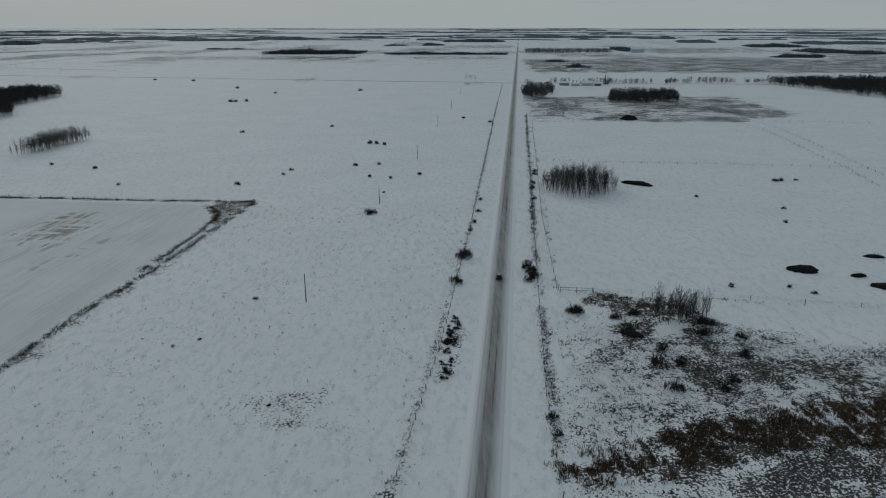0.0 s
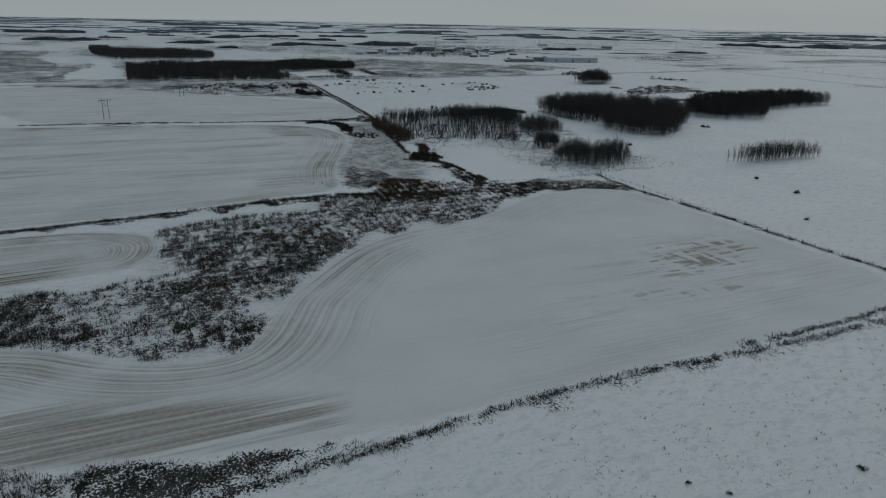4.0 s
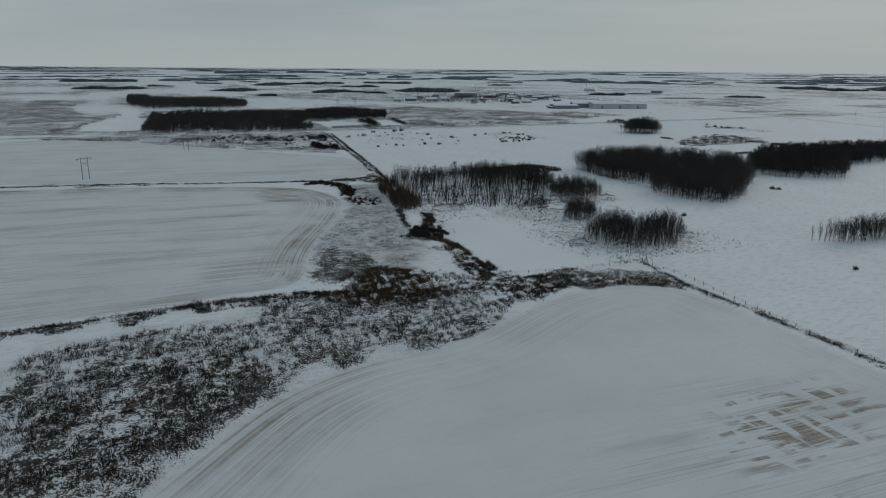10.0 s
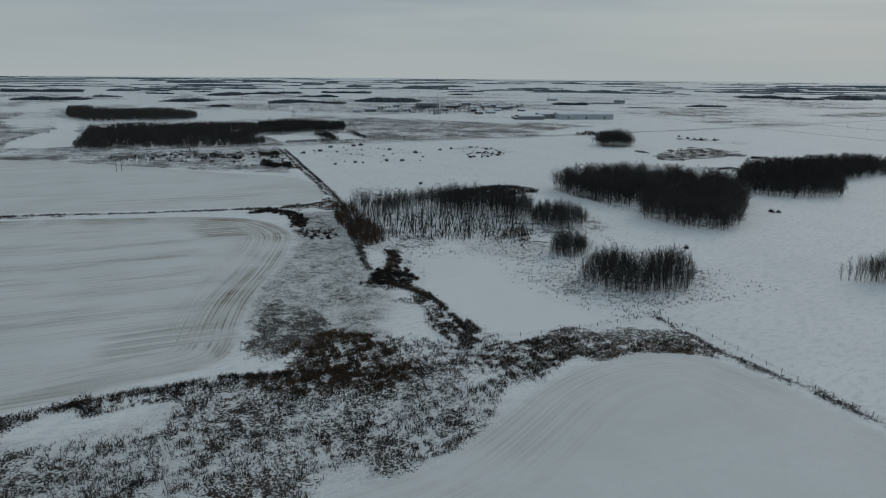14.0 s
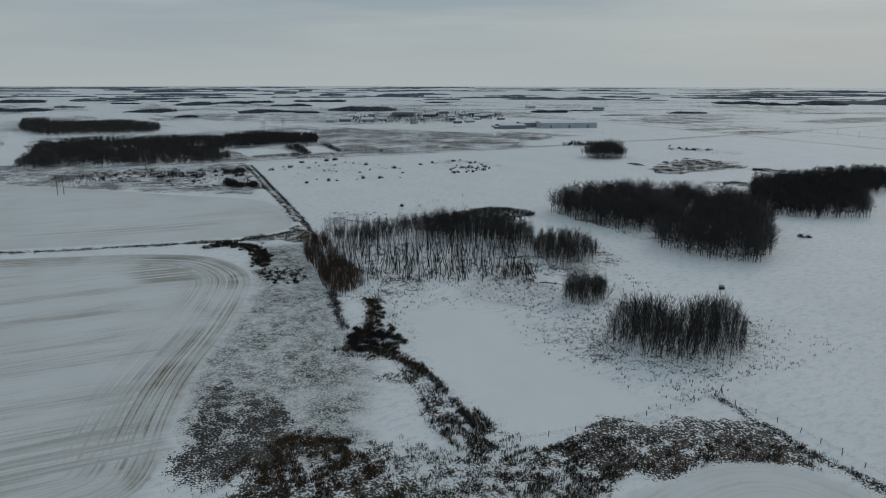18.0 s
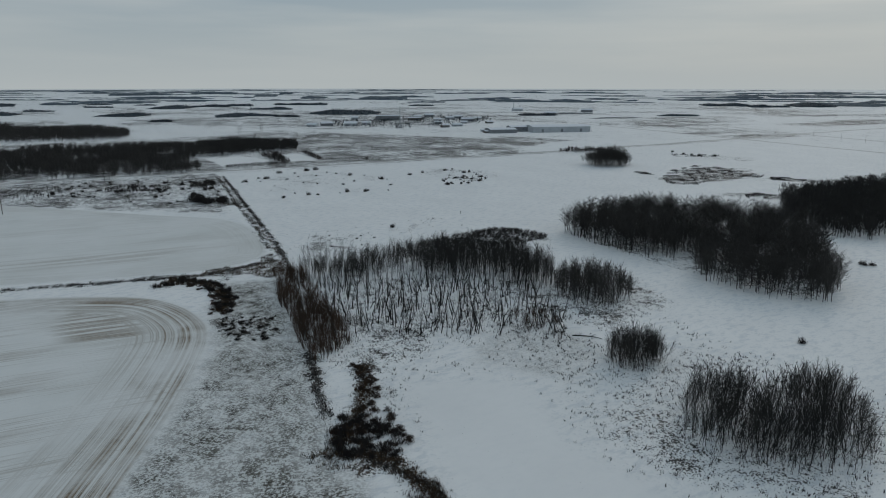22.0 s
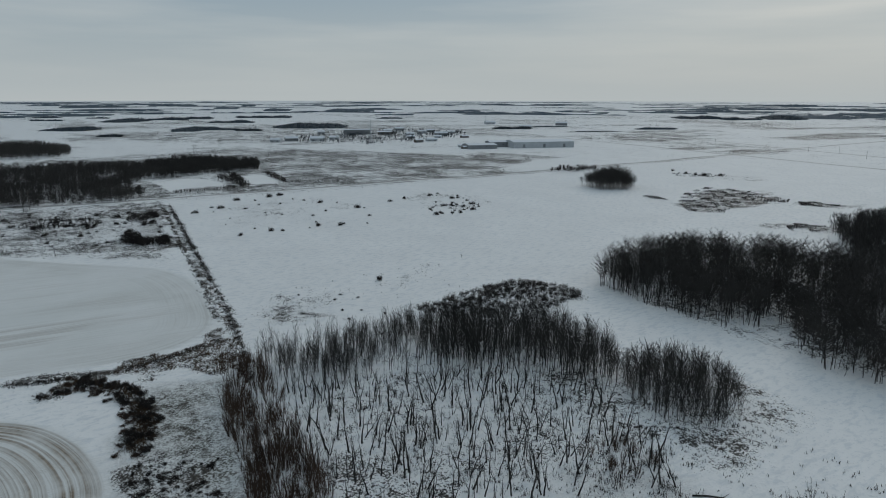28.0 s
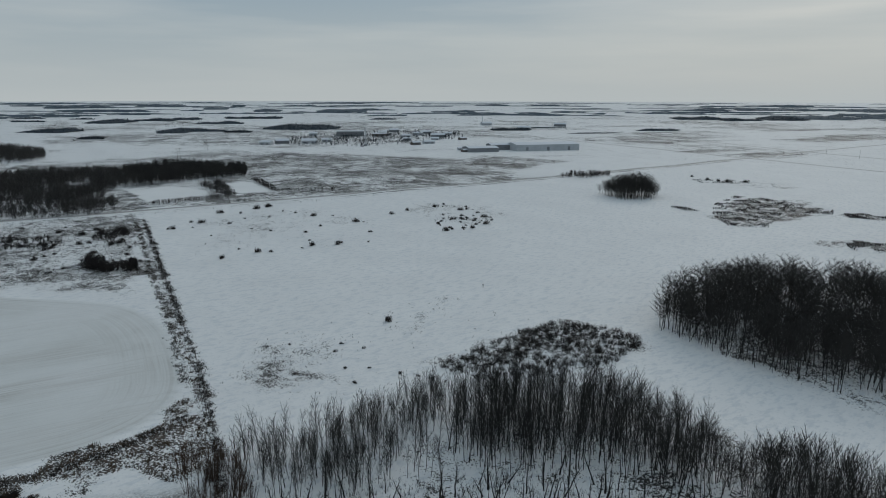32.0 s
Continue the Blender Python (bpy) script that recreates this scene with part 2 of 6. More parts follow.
GROUND, ROAD = ground_material(), road_material()
BARK = mottled("aspen_bark", (0.018, 0.017, 0.017), (0.062, 0.057, 0.052), 1.5, 0.9, 0.3)
TWIG = mottled("bare_twigs", (0.026, 0.025, 0.024), (0.064, 0.059, 0.055), 0.7)
WILLOW = mottled("willow_twigs", (0.036, 0.026, 0.021), (0.105, 0.068, 0.050), 0.7)
SHRUB = mottled("dark_shrub_twigs", (0.020, 0.018, 0.018), (0.055, 0.047, 0.043), 0.8)
REED = mottled("dead_reeds", (0.060, 0.040, 0.026), (0.145, 0.096, 0.060), 0.6)
DRY = mottled("dead_grass", (0.036, 0.031, 0.026), (0.105, 0.084, 0.062), 0.5)
NEEDLE = mottled("spruce_needles", (0.010, 0.016, 0.012), (0.028, 0.040, 0.026), 2.0)
# far woods: haze of distance put into the colour, bluer and paler with range
MIDWOOD = mottled("haze_grey_woods", (0.032, 0.045, 0.056), (0.072, 0.090, 0.105), 0.04)
FARWOOD = mottled("haze_dark_woods", (0.022, 0.028, 0.034), (0.058, 0.068, 0.076), 0.05)
HAZEWOOD = mottled("haze_pale_woods", (0.072, 0.096, 0.116), (0.155, 0.188, 0.215), 0.03)
WOOD = mottled("weathered_post_wood", (0.05, 0.045, 0.04), (0.14, 0.125, 0.11), 3.0, 0.9, 0.3)
WIRE = mottled("galvanised_wire", (0.10, 0.10, 0.10), (0.18, 0.18, 0.18), 3.0, 0.5)
EARTH = mottled("dark_heap", (0.009, 0.008, 0.008), (0.030, 0.025, 0.022), 1.0, 0.95, 0.5)
PALE = mottled("white_metal_siding", (0.36, 0.38, 0.40), (0.52, 0.54, 0.56), 0.3, 0.6)
GREY = mottled("grey_siding", (0.16, 0.17, 0.18), (0.26, 0.27, 0.28), 0.3, 0.7)
BROWN = mottled("brown_siding", (0.10, 0.085, 0.075), (0.17, 0.14, 0.12), 0.3, 0.8)
SNOWROOF = mottled("snow_on_roof", (0.68, 0.71, 0.74), (0.78, 0.80, 0.83), 0.4, 0.8)
DARKGLASS = mottled("dark_window", (0.02, 0.022, 0.025), (0.04, 0.043, 0.046), 1.0, 0.15)
PAINT = mottled("dark_car_paint", (0.012, 0.012, 0.013), (0.022, 0.022, 0.024), 4.0, 0.3)
RUBBER = mottled("tyre_rubber", (0.012, 0.012, 0.012), (0.03, 0.03, 0.03), 6.0, 0.9)
LENSRED = mottled("red_tail_lamp", (0.20, 0.012, 0.010), (0.28, 0.02, 0.015), 6.0, 0.3)
STEEL = mottled("rim_steel", (0.22, 0.22, 0.23), (0.35, 0.35, 0.36), 6.0, 0.35)
DUSTSNOW = mottled("snow_dusted_panel", (0.50, 0.51, 0.52), (0.66, 0.67, 0.68), 4.0, 0.7)


# ---- plan of the land, in metres ----
FIELD_NEAR = ((-150, -120), (-148, 0), (-124, 50), (-118, 66), (-111, 86), (-106, 105), (-102, 139), (-100, 172), (-95, 211), (-92, 251), (-91, 268), (-99, 282), (-108, 291), (-136, 293), (-183, 298), (-228, 301),
              (-242, 288), (-245, 268), (-241, 246), (-229, 223), (-220, 202), (-221, 182), (-217, 164), (-210, 150), (-200, 138), (-185, 123), (-177, 115), (-165, 108), (-156, 102), (-150, 95), (-151, 86),
              (-155, 77), (-162, 68), (-173, 58), (-181, 44), (-190, 20), (-194, -120))
FIELD_MID = ((-285, -60), (-286, 117), (-287, 142), (-288, 166), (-292, 178), (-303, 184), (-320, 189), (-345, 199), (-374, 216), (-409, 233), (-437, 243), (-462, 241), (-482, 232), (-496, 210), (-508, 186), (-538, 103), (-575, -60))
FIELD_FAR = ((-575, 40), (-553, 102), (-525, 200), (-511, 240), (-509, 256), (-510, 271), (-517, 285), (-531, 294), (-552, 299), (-587, 304), (-620, 300), (-640, 284), (-669, 255), (-722, 215), (-850, 95), (-850, 0))
FIELD_SIDE = ((-275, -60), (-275, 58), (-267, 82), (-252, 95), (-232, 93), (-219, 82), (-222, 60), (-224, -60))


def rounded(outline, times=2):
    """The same outline with its corners cut round."""
    for _ in range(times):
        out = []
        for (ax, ay), (bx, by) in zip(outline, outline[1:] + outline[:1]):
            out += [(ax * 0.75 + bx * 0.25, ay * 0.75 + by * 0.25), (ax * 0.25 + bx * 0.75, ay * 0.25 + by * 0.75)]
        outline = tuple(out)
    return outline


FIELDS = tuple(rounded(f) for f in (FIELD_NEAR, FIELD_MID, FIELD_FAR, FIELD_SIDE))
DUSTED = []


def dusted_land(outline, *values):
    """Snow-dusted standing grass: outline and strength."""
    DUSTED.append((outline, *values))


dusted_land(((-484, 263), (-460, 250), (-439, 247), (-406, 236), (-379, 220), (-357, 204), (-340, 198), (-300, 190), (-286, 214), (-300, 226), (-324, 238), (-350, 242), (-385, 253), (-427, 265), (-474, 279)), 1.0)
dusted_land(((-218, 47), (-208, 67), (-214, 88), (-246, 91), (-262, 100), (-267, 119), (-264, 151), (-278, 174), (-262, 221), (-232, 227), (-221, 203), (-223, 182), (-211, 149), (-186, 123), (-162, 106), (-152, 92), (-155, 78), (-178, 48)), 0.4)
dusted_land(((-365, 300), (-345, 312), (-352, 332), (-370, 338), (-384, 322)), 0.4)
dusted_land(((30, 118), (40, 160), (90, 150), (130, 145), (130, 132), (70, 126)), 0.35)

# ground where dead grass shows: outline, cover in the middle, softness of the border
SCRUB = []


def rough_land(outline, *values):
    """A stretch of dead grass: outline, cover in its middle, softness of its border."""
    SCRUB.append((outline, *values))


rough_land(((-218, 47), (-208, 67), (-214, 88), (-246, 91), (-262, 100), (-267, 119), (-264, 151), (-278, 174), (-280, 196), (-290, 226), (-262, 240), (-246, 262), (-243, 246), (-230, 224), (-221, 203), (-223, 182), (-219, 163), (-211, 149), (-201, 137), (-186, 123), (-177, 116), (-162, 106), (-152, 92), (-155, 78), (-169, 63), (-178, 48)), 0.54, 5)
rough_land(((-234, 90), (-247, 98), (-250, 116), (-245, 141), (-229, 158), (-215, 150), (-201, 138), (-187, 124), (-188, 116), (-194, 99), (-210, 94)), 0.72, 7)
rough_land(((-214, 44), (-211, 57), (-192, 61), (-180, 70), (-172, 74), (-170, 66), (-178, 54), (-180, 44)), 0.85, 5)
rough_land(((-270, 184), (-292, 196), (-301, 213), (-292, 223), (-266, 222), (-255, 211), (-263, 192)), 0.72, 6)
rough_land(((-345, 194), (-340, 206), (-322, 214), (-305, 211), (-292, 198), (-290, 184), (-306, 186), (-322, 190)), 0.72, 6)
rough_land(((-484, 263), (-460, 248), (-439, 246), (-406, 235), (-379, 219), (-349, 200), (-305, 192), (-288, 214), (-300, 228), (-324, 238), (-350, 242), (-385, 253), (-427, 265), (-474, 279)), 0.27, 5)
rough_land(((-446, 247), (-436, 264), (-414, 256), (-420, 241)), 0.76, 5)
rough_land(((-348, 247), (-319, 257), (-292, 253), (-268, 250), (-258, 272), (-238, 303), (-226, 300), (-243, 268), (-246, 240), (-270, 236), (-295, 242), (-325, 244), (-345, 236)), 0.64, 5)
rough_land(((-234, 298), (-247, 308), (-262, 292), (-266, 268), (-250, 280)), 0.62, 4)
rough_land(((-385, 262), (-352, 262), (-340, 268), (-372, 276), (-392, 305), (-384, 320), (-345, 310), (-320, 296), (-318, 310), (-352, 336), (-372, 342), (-425, 385), (-470, 400), (-495, 375), (-485, 300)), 0.30, 10)
rough_land(((-506, 356), (-507, 395), (-506, 418), (-488, 428), (-474, 425), (-468, 402), (-474, 372)), 0.55, 6)
rough_land(((-266, 300), (-326, 298), (-345, 330), (-335, 370), (-290, 372), (-262, 340)), 0.30, 10)
rough_land(((-430, 352), (-430, 392), (-390, 406), (-366, 385), (-366, 350), (-395, 345)), 0.45, 8)
rough_land(((-484, 440), (-496, 505), (-430, 552), (-386, 520), (-345, 458), (-340, 438), (-388, 428), (-445, 437)), 0.50, 5)
rough_land(((-486, 289), (-545, 301), (-590, 309), (-590, 306), (-548, 301), (-526, 295), (-514, 284), (-508, 262), (-500, 250), (-494, 262), (-484, 280)), 0.96, 4)
rough_land(((-545, 102), (-512, 235), (-500, 262), (-494, 262), (-506, 235), (-540, 102)), 0.85, 4)
rough_land(((-282, 0), (-282, 117), (-284, 142), (-280, 180), (-272, 205), (-266, 205), (-274, 170), (-277, 117), (-276, 0)), 0.80, 3)
rough_land(((-812, 350), (-845, 350), (-862, 240), (-870, 60), (-740, 60), (-735, 205), (-680, 250), (-640, 305)), 0.44, 9)
rough_land(((-706, 294), (-672, 305), (-668, 322), (-705, 326)), 0.8, 5)
rough_land(((-102, 40), (-104, 103), (-101, 139), (-99, 172), (-94, 211), (-91, 251), (-84, 291), (-80, 291), (-86, 251), (-90, 211), (-95, 172), (-97, 139), (-100, 103), (-98, 40)), 0.40, 3)
rough_land(((-93, 252), (-105, 285), (-95, 294), (-84, 292), (-86, 267)), 0.98, 3)
rough_land(((-84, 291), (-136, 295), (-183, 300), (-236, 302), (-236, 306), (-183, 304), (-136, 299), (-84, 295)), 0.40, 2.5)
rough_land(((-148, -120), (-104, -120), (-103, 92), (-106, 104), (-111, 86), (-118, 66), (-125, 48)), 0.74, 5)
rough_land(((21, 60), (20, 100), (24, 128), (32, 172), (60, 180), (86, 160), (125, 150), (190, 130), (220, 40)), 0.47, 10)
rough_land(((17, 105), (32, 107.5), (51, 116), (71, 123), (93, 127), (180, 140), (170, 118), (84, 111), (65, 109), (53, 106), (44, 102), (36, 100), (21, 99)), 0.84, 4)
rough_land(((38, 183), (58, 183), (64, 181), (74, 166), (73, 158), (66, 158), (62, 169), (51, 169), (45, 174)), 0.97, 3)
rough_land(((20, 20), (190, 20), (170, 110), (84, 109), (59, 106), (41, 99), (30, 92)), 0.72, 6)
rough_land(((-532, 308), (-549, 325), (-545, 341), (-527, 325), (-510, 334), (-506, 328), (-515, 309)), 0.36, 6)
rough_land(((-541, 320), (-548, 342), (-535, 350), (-525, 330)), 0.30, 7)
rough_land(((-528, 366), (-552, 410), (-560, 405), (-540, 370)), 0.24, 7)
rough_land(((-396, 382), (-376, 388), (-380, 398), (-395, 396)), 0.6, 5)
rough_land(((-279, 297), (-258, 322), (-270, 335), (-282, 345), (-270, 315)), 0.36, 7)
rough_land(((-42, 112), (-44, 128), (-24, 131), (-18, 114)), 0.36, 8)
rough_land(((-62, 186), (-66, 200), (-40, 200), (-44, 186)), 0.26, 8)
rough_land(((-8, 78), (-13, 80), (-9, 100), (-4, 100)), 0.6, 3)
rough_land(((0.5, 132), (-1.5, 134), (2, 170), (4.5, 170)), 0.85, 2)
rough_land(((88, 760), (72, 575), (160, 556), (237, 556), (310, 600), (320, 760)), 0.50, 14)
rough_land(((-620, 700), (-640, 765), (-615, 794), (-575, 764), (-565, 700), (-572, 645), (-600, 655)), 0.48, 8)
rough_land(((-565, 730), (-555, 760), (-520, 772), (-515, 745)), 0.42, 6)
rough_land(((-525, 630), (-520, 655), (-480, 660), (-480, 638)), 0.42, 6)
rough_land(((-700, 870), (-640, 880), (-630, 860), (-690, 845)), 0.3, 6)
rough_land(((-770, 540), (-725, 575), (-690, 560), (-670, 520), (-700, 500), (-745, 505)), 0.2, 10)
rough_land(((-865, 150), (-850, 420), (-835, 700), (-900, 760), (-1040, 820), (-1380, 600), (-1300, 420), (-1250, 0), (-960, -100)), 0.42, 20)
rough_land(((-1120, 560), (-1200, 640), (-1170, 700), (-1090, 650)), 0.75, 16)
rough_land(((-1040, 700), (-1110, 760), (-1060, 800), (-1000, 740)), 0.72, 16)
rough_land(((-1180, -250), (-1090, 80), (-1180, 110), (-1400, 70), (-1700, 120), (-1700, -250)), 0.60, 25)
rough_land(((-1600, 500), (-1350, 700), (-1500, 1200), (-1900, 1500), (-2300, 900)), 0.36, 60)
rough_land(((-575, 60), (-560, 80), (-550, 130), (-560, 135), (-580, 100)), 0.8, 6)
rough_land(((-1000, 560), (-880, 520), (-860, 640), (-960, 900), (-1080, 860)), 0.50, 25)
rough_land(((-1250, 560), (-1100, 480), (-1040, 620), (-1200, 760)), 0.50, 25)
rough_land(((-164, 79), (-175, 88), (-174, 100), (-166, 105), (-157, 101), (-152, 93), (-155, 81)), 0.85, 4)
rough_land(((45, 169), (51, 168), (54, 161), (51, 149), (46, 153), (44, 163)), 0.97, 3)
rough_land(((57, 139), (65, 139), (64, 129), (57, 126)), 0.9, 3)
rough_land(((-700, 350), (-785, 370), (-815, 430), (-790, 470), (-720, 470), (-670, 420)), 0.20, 25)
rough_land(((81, 130), (83, 146), (110, 155), (190, 150), (180, 128), (96, 129)), 0.68, 6)
rough_land(((150, 1180), (260, 1150), (1000, 1120), (1200, 1500), (1000, 1600), (170, 1560)), 0.55, 40)
rough_land(((-268, 246), (-268, 265), (-266, 283), (-249, 297), (-238, 304), (-230, 303), (-243, 285), (-246, 268), (-252, 250)), 0.62, 4)


# ice and flat clearings with clean snow
CLEAR = (
    ((-362, 274), (-352, 294), (-342, 300), (-316, 288), (-270, 293), (-266, 284), (-270, 262), (-275, 252), (-292, 255), (-322, 259), (-345, 268)),
    ((-976, 377), (-970, 428), (-890, 423), (-887, 373)),
    ((-990, 463), (-983, 488), (-903, 473), (-890, 440)),
    ((54, 164), (66, 166), (63, 156), (53, 154)),
    ((-800, 0), (-560, 40), (-560, 55), (-800, 20)),
    ((-945, 100), (-925, 159), (-1079, 176), (-1159, 168), (-1170, 147), (-1103, 121), (-1000, 95)),
    ((-1190, 150), (-1180, 172), (-1390, 180), (-1420, 150)),
)
# thin lines of dead grass: fences, ditches, verges, banks
LINES = []


def grass_line(outline, *values):
    """A narrow strip of dead grass: its line, half width and cover."""
    LINES.append((outline, *values))


grass_line(((-545, 299), (-645, 316.5), (-815, 347)), 1.7, 0.66)
grass_line(((-272, 246), (-292, 250), (-319, 254), (-343, 244), (-386, 256), (-488, 289), (-645, 320), (-815, 351)), 1.6, 0.85)
grass_line(((-28, -60), (-9, 95), (10, 249), (56, 710), (76, 900)), 0.8, 0.45)
grass_line(((14, 60), (20, 95), (30, 205), (74, 617), (88, 760)), 1.2, 0.6)
grass_line(((34, 190), (67, 513), (73, 570)), 1.0, 0.5)
grass_line(((34, 188), (58, 184), (117, 175), (200, 160)), 1.0, 0.45)
grass_line(((-282, -60), (-282, 116), (-283, 142), (-281, 175), (-272, 204)), 1.8, 0.95)
grass_line(((-570, 20), (-549, 102), (-526, 170), (-505, 240), (-502, 262), (-512, 290)), 2.0, 0.95)
grass_line(((-905, -300), (-871, 200), (-857, 420), (-842, 720), (-841, 955), (-845, 1132), (-856, 1344)), 1.8, 0.8)
grass_line(((-890, -300), (-857, 200), (-842, 420), (-828, 720), (-828, 955), (-831, 1132), (-842, 1344)), 1.6, 0.75)
grass_line(((-1405, 1521), (-1076, 1259), (-940, 1210), (-780, 1180)), 6, 0.95)
grass_line(((-979, 373), (-972, 432), (-883, 426), (-880, 368), (-979, 373)), 2.0, 0.9)
grass_line(((-884, 434), (-994, 462), (-986, 492), (-897, 476), (-870, 520)), 2.0, 0.9)
grass_line(((-493, 236), (-501, 245), (-485, 255), (-467, 255), (-451, 249)), 3.0, 0.95)
grass_line(((-379, 269), (-360, 259), (-351, 251), (-341, 243), (-332, 252), (-314, 253)), 2.2, 0.95)
grass_line(((-1100, 200), (-1050, 420), (-1000, 640), (-960, 900)), 3, 0.7)
grass_line(((-1160, 200), (-1110, 520), (-1050, 700), (-1010, 960)), 3, 0.6)
grass_line(((-700, 1076), (-200, 988), (80, 930)), 3, 0.6)
grass_line(((110, 930), (400, 912), (900, 890)), 4, 0.7)
grass_line(((-100, 40), (-101, 139), (-99, 172), (-93, 211), (-88, 251), (-83, 291)), 1.2, 0.72)
grass_line(((-103, 175), (-98, 211), (-92, 251), (-93, 285)), 1.0, 0.9)
grass_line(((-84, 293), (-136, 297), (-183, 302), (-236, 304), (-262, 309)), 1.2, 0.8)
grass_line(((237, 571), (240, 513), (220, 367), (209, 314), (195, 250)), 1.0, 0.4)
grass_line(((74, 560), (160, 556), (237, 556)), 1.5, 0.6)
grass_line(((-1455, 1576), (-1300, 1440), (-1128, 1295), (-1000, 1220), (-856, 1157)), 7, 1.0)
grass_line(((-1194, 1455), (-1140, 1478), (-1094, 1495)), 8, 1.0)
grass_line(((-948, 96), (-1000, 92), (-1108, 117), (-1172, 143)), 3, 0.9)
grass_line(((-404, 1664), (-300, 1655), (-218, 1662), (-235, 1590)), 14, 0.9)
rough_land(((-1081, 1770), (-996, 1895), (-932, 1735), (-1009, 1623)), 0.7, 20)
rough_land(((-1252, 2005), (-1016, 2046), (-1020, 2120), (-1270, 2090)), 0.8, 25)
rough_land(((-1008, 1610), (-928, 1663), (-940, 1720), (-1030, 1680)), 0.8, 20)
# blown bare stubble inside the fields
BARE = []


def bare_land(outline, *values):
    """Blown bare stubble: outline, strength, and whether it runs in long rows."""
    BARE.append((outline, *values))


bare_land(((-165, 246), (-162, 276), (-144, 280), (-134, 256), (-138, 226), (-150, 224)), 0.95, 0)
bare_land(((-140, 187), (-133, 220), (-126, 247), (-117, 242), (-124, 212), (-130, 188)), 0.6, 0)
bare_land(((-152, 20), (-146, 56), (-138, 78), (-121, 110), (-110, 106), (-111, 84), (-118, 62), (-124, 44), (-140, 20)), 0.8, 1)
bare_land(((-290, 140), (-300, 176), (-326, 187), (-345, 182), (-330, 150)), 0.5, 1)
bare_land(((-442, 200), (-438, 222), (-462, 224), (-480, 205), (-470, 196)), 0.85, 1)
bare_land(((-560, 150), (-540, 240), (-560, 270), (-580, 160)), 0.4, 1)


def line_distance(px, py, line):
    best = np.full(px.shape, 1e9)
    for (ax, ay), (bx, by) in zip(line, line[1:]):
        ex, ey = bx - ax, by - ay
        k = np.clip(((px - ax) * ex + (py - ay) * ey) / (ex * ex + ey * ey), 0, 1)
        best = np.minimum(best, np.hypot(px - ax - k * ex, py - ay - k * ey))
    return best


def outline_distance(px, py, outline):
    """How far the points lie inside the outline; below nought outside."""
    best, inside = np.full(px.shape, 1e9), np.zeros(px.shape, bool)
    for (ax, ay), (bx, by) in zip(outline, outline[1:] + outline[:1]):
        ex, ey = bx - ax, by - ay
        k = np.clip(((px - ax) * ex + (py - ay) * ey) / (ex * ex + ey * ey), 0, 1)
        best = np.minimum(best, np.hypot(px - ax - k * ex, py - ay - k * ey))
        cross = (ay > py) != (by > py)
        if ay != by:
            inside ^= cross & (px < ex * (py - ay) / ey + ax)
    return np.where(inside, best, -best)


def waves(seed):
    if seed not in WAVES:
        r = np.random.RandomState(seed)
        draws = [(r.uniform(0, 6.283), r.uniform(0, 6.283), r.uniform(0.6, 1.7)) for _ in range(7)]
        WAVES[seed] = [(math.cos(a), math.sin(a), p, s) for a, p, s in draws]
    return WAVES[seed]


WAVES = {}


def rough_value(x, y, size, seed):
    """Smooth random values between -1 and 1, changing over about size metres."""
    v = np.zeros(np.shape(x))
    for ca, sa, p, s in waves(seed):
        v += np.sin((x * ca + y * sa) * 6.283 * s / size + p)
    return v / 3.2


def rough_at(x, y, size, seed):
    """The same for one place."""
    return sum(math.sin((x * ca + y * sa) * 6.283 * s / size + p) for ca, sa, p, s in waves(seed)) / 3.2


def scrub_cover(x, y, thin=1.0):
    wx, wy = x + 3.5 * rough_value(x, y, 22, 1), y + 3.5 * rough_value(x, y, 22, 2)
    c = np.full(np.shape(x), 0.02)
    # thin tufts over the pasture by the road
    c = np.maximum(c, 0.13 * np.clip(outline_distance(x, y, ((-100, 20), (-98, 170), (-84, 292), (20, 292), (5, 150), (-4, 20))) / 8, 0, 1))
    for outline, amount, soft in SCRUB:
        (ax, ay), (bx, by) = np.min(outline, 0) - soft, np.max(outline, 0) + soft
        pick = (wx > ax) & (wx < bx) & (wy > ay) & (wy < by)
        if pick.any():
            c[pick] = np.maximum(c[pick], amount * np.clip(outline_distance(wx[pick], wy[pick], outline) / soft + 0.5, 0, 1))
    far = np.hypot(x + 170, y - 200)
    c = np.maximum(c, np.clip((far - 650) / 500, 0, 1) * 0.14)
    # cover fades past 2.6 km, so the ground colour pales as haze would
    wild = np.clip((far - 1000) / 500, 0, 1) * np.clip(rough_value(x, y * 1.7, 520, 3) * 0.8 + 0.15, 0, 0.42) * np.clip((3300 - far) / 700, 0.1, 1)
    c = np.maximum(c, wild)
    c = c * (1 + 0.45 * np.clip((far - 420) / 250, 0, 1))
    for line, half, amount in LINES:
        d = line_distance(x, y, line) + 0.25 * half * rough_value(x, y, 21, 9)
        c = np.maximum(c, thin * amount * np.clip(1.6 - d / half, 0, 1))
    for outline in FIELDS:
        c *= np.clip(1 - outline_distance(x, y, outline) / 2.5, 0.05, 1)
    for outline in CLEAR:
        c *= np.clip(0.6 - outline_distance(wx, wy, outline) / 5, 0.04, 1)
    road = np.abs(x - (-3.6 + 0.1066 * y))
    c *= np.clip((road - 5) / 4, 0, 1)
    return c


CENTRE = (-170.0, 160.0)


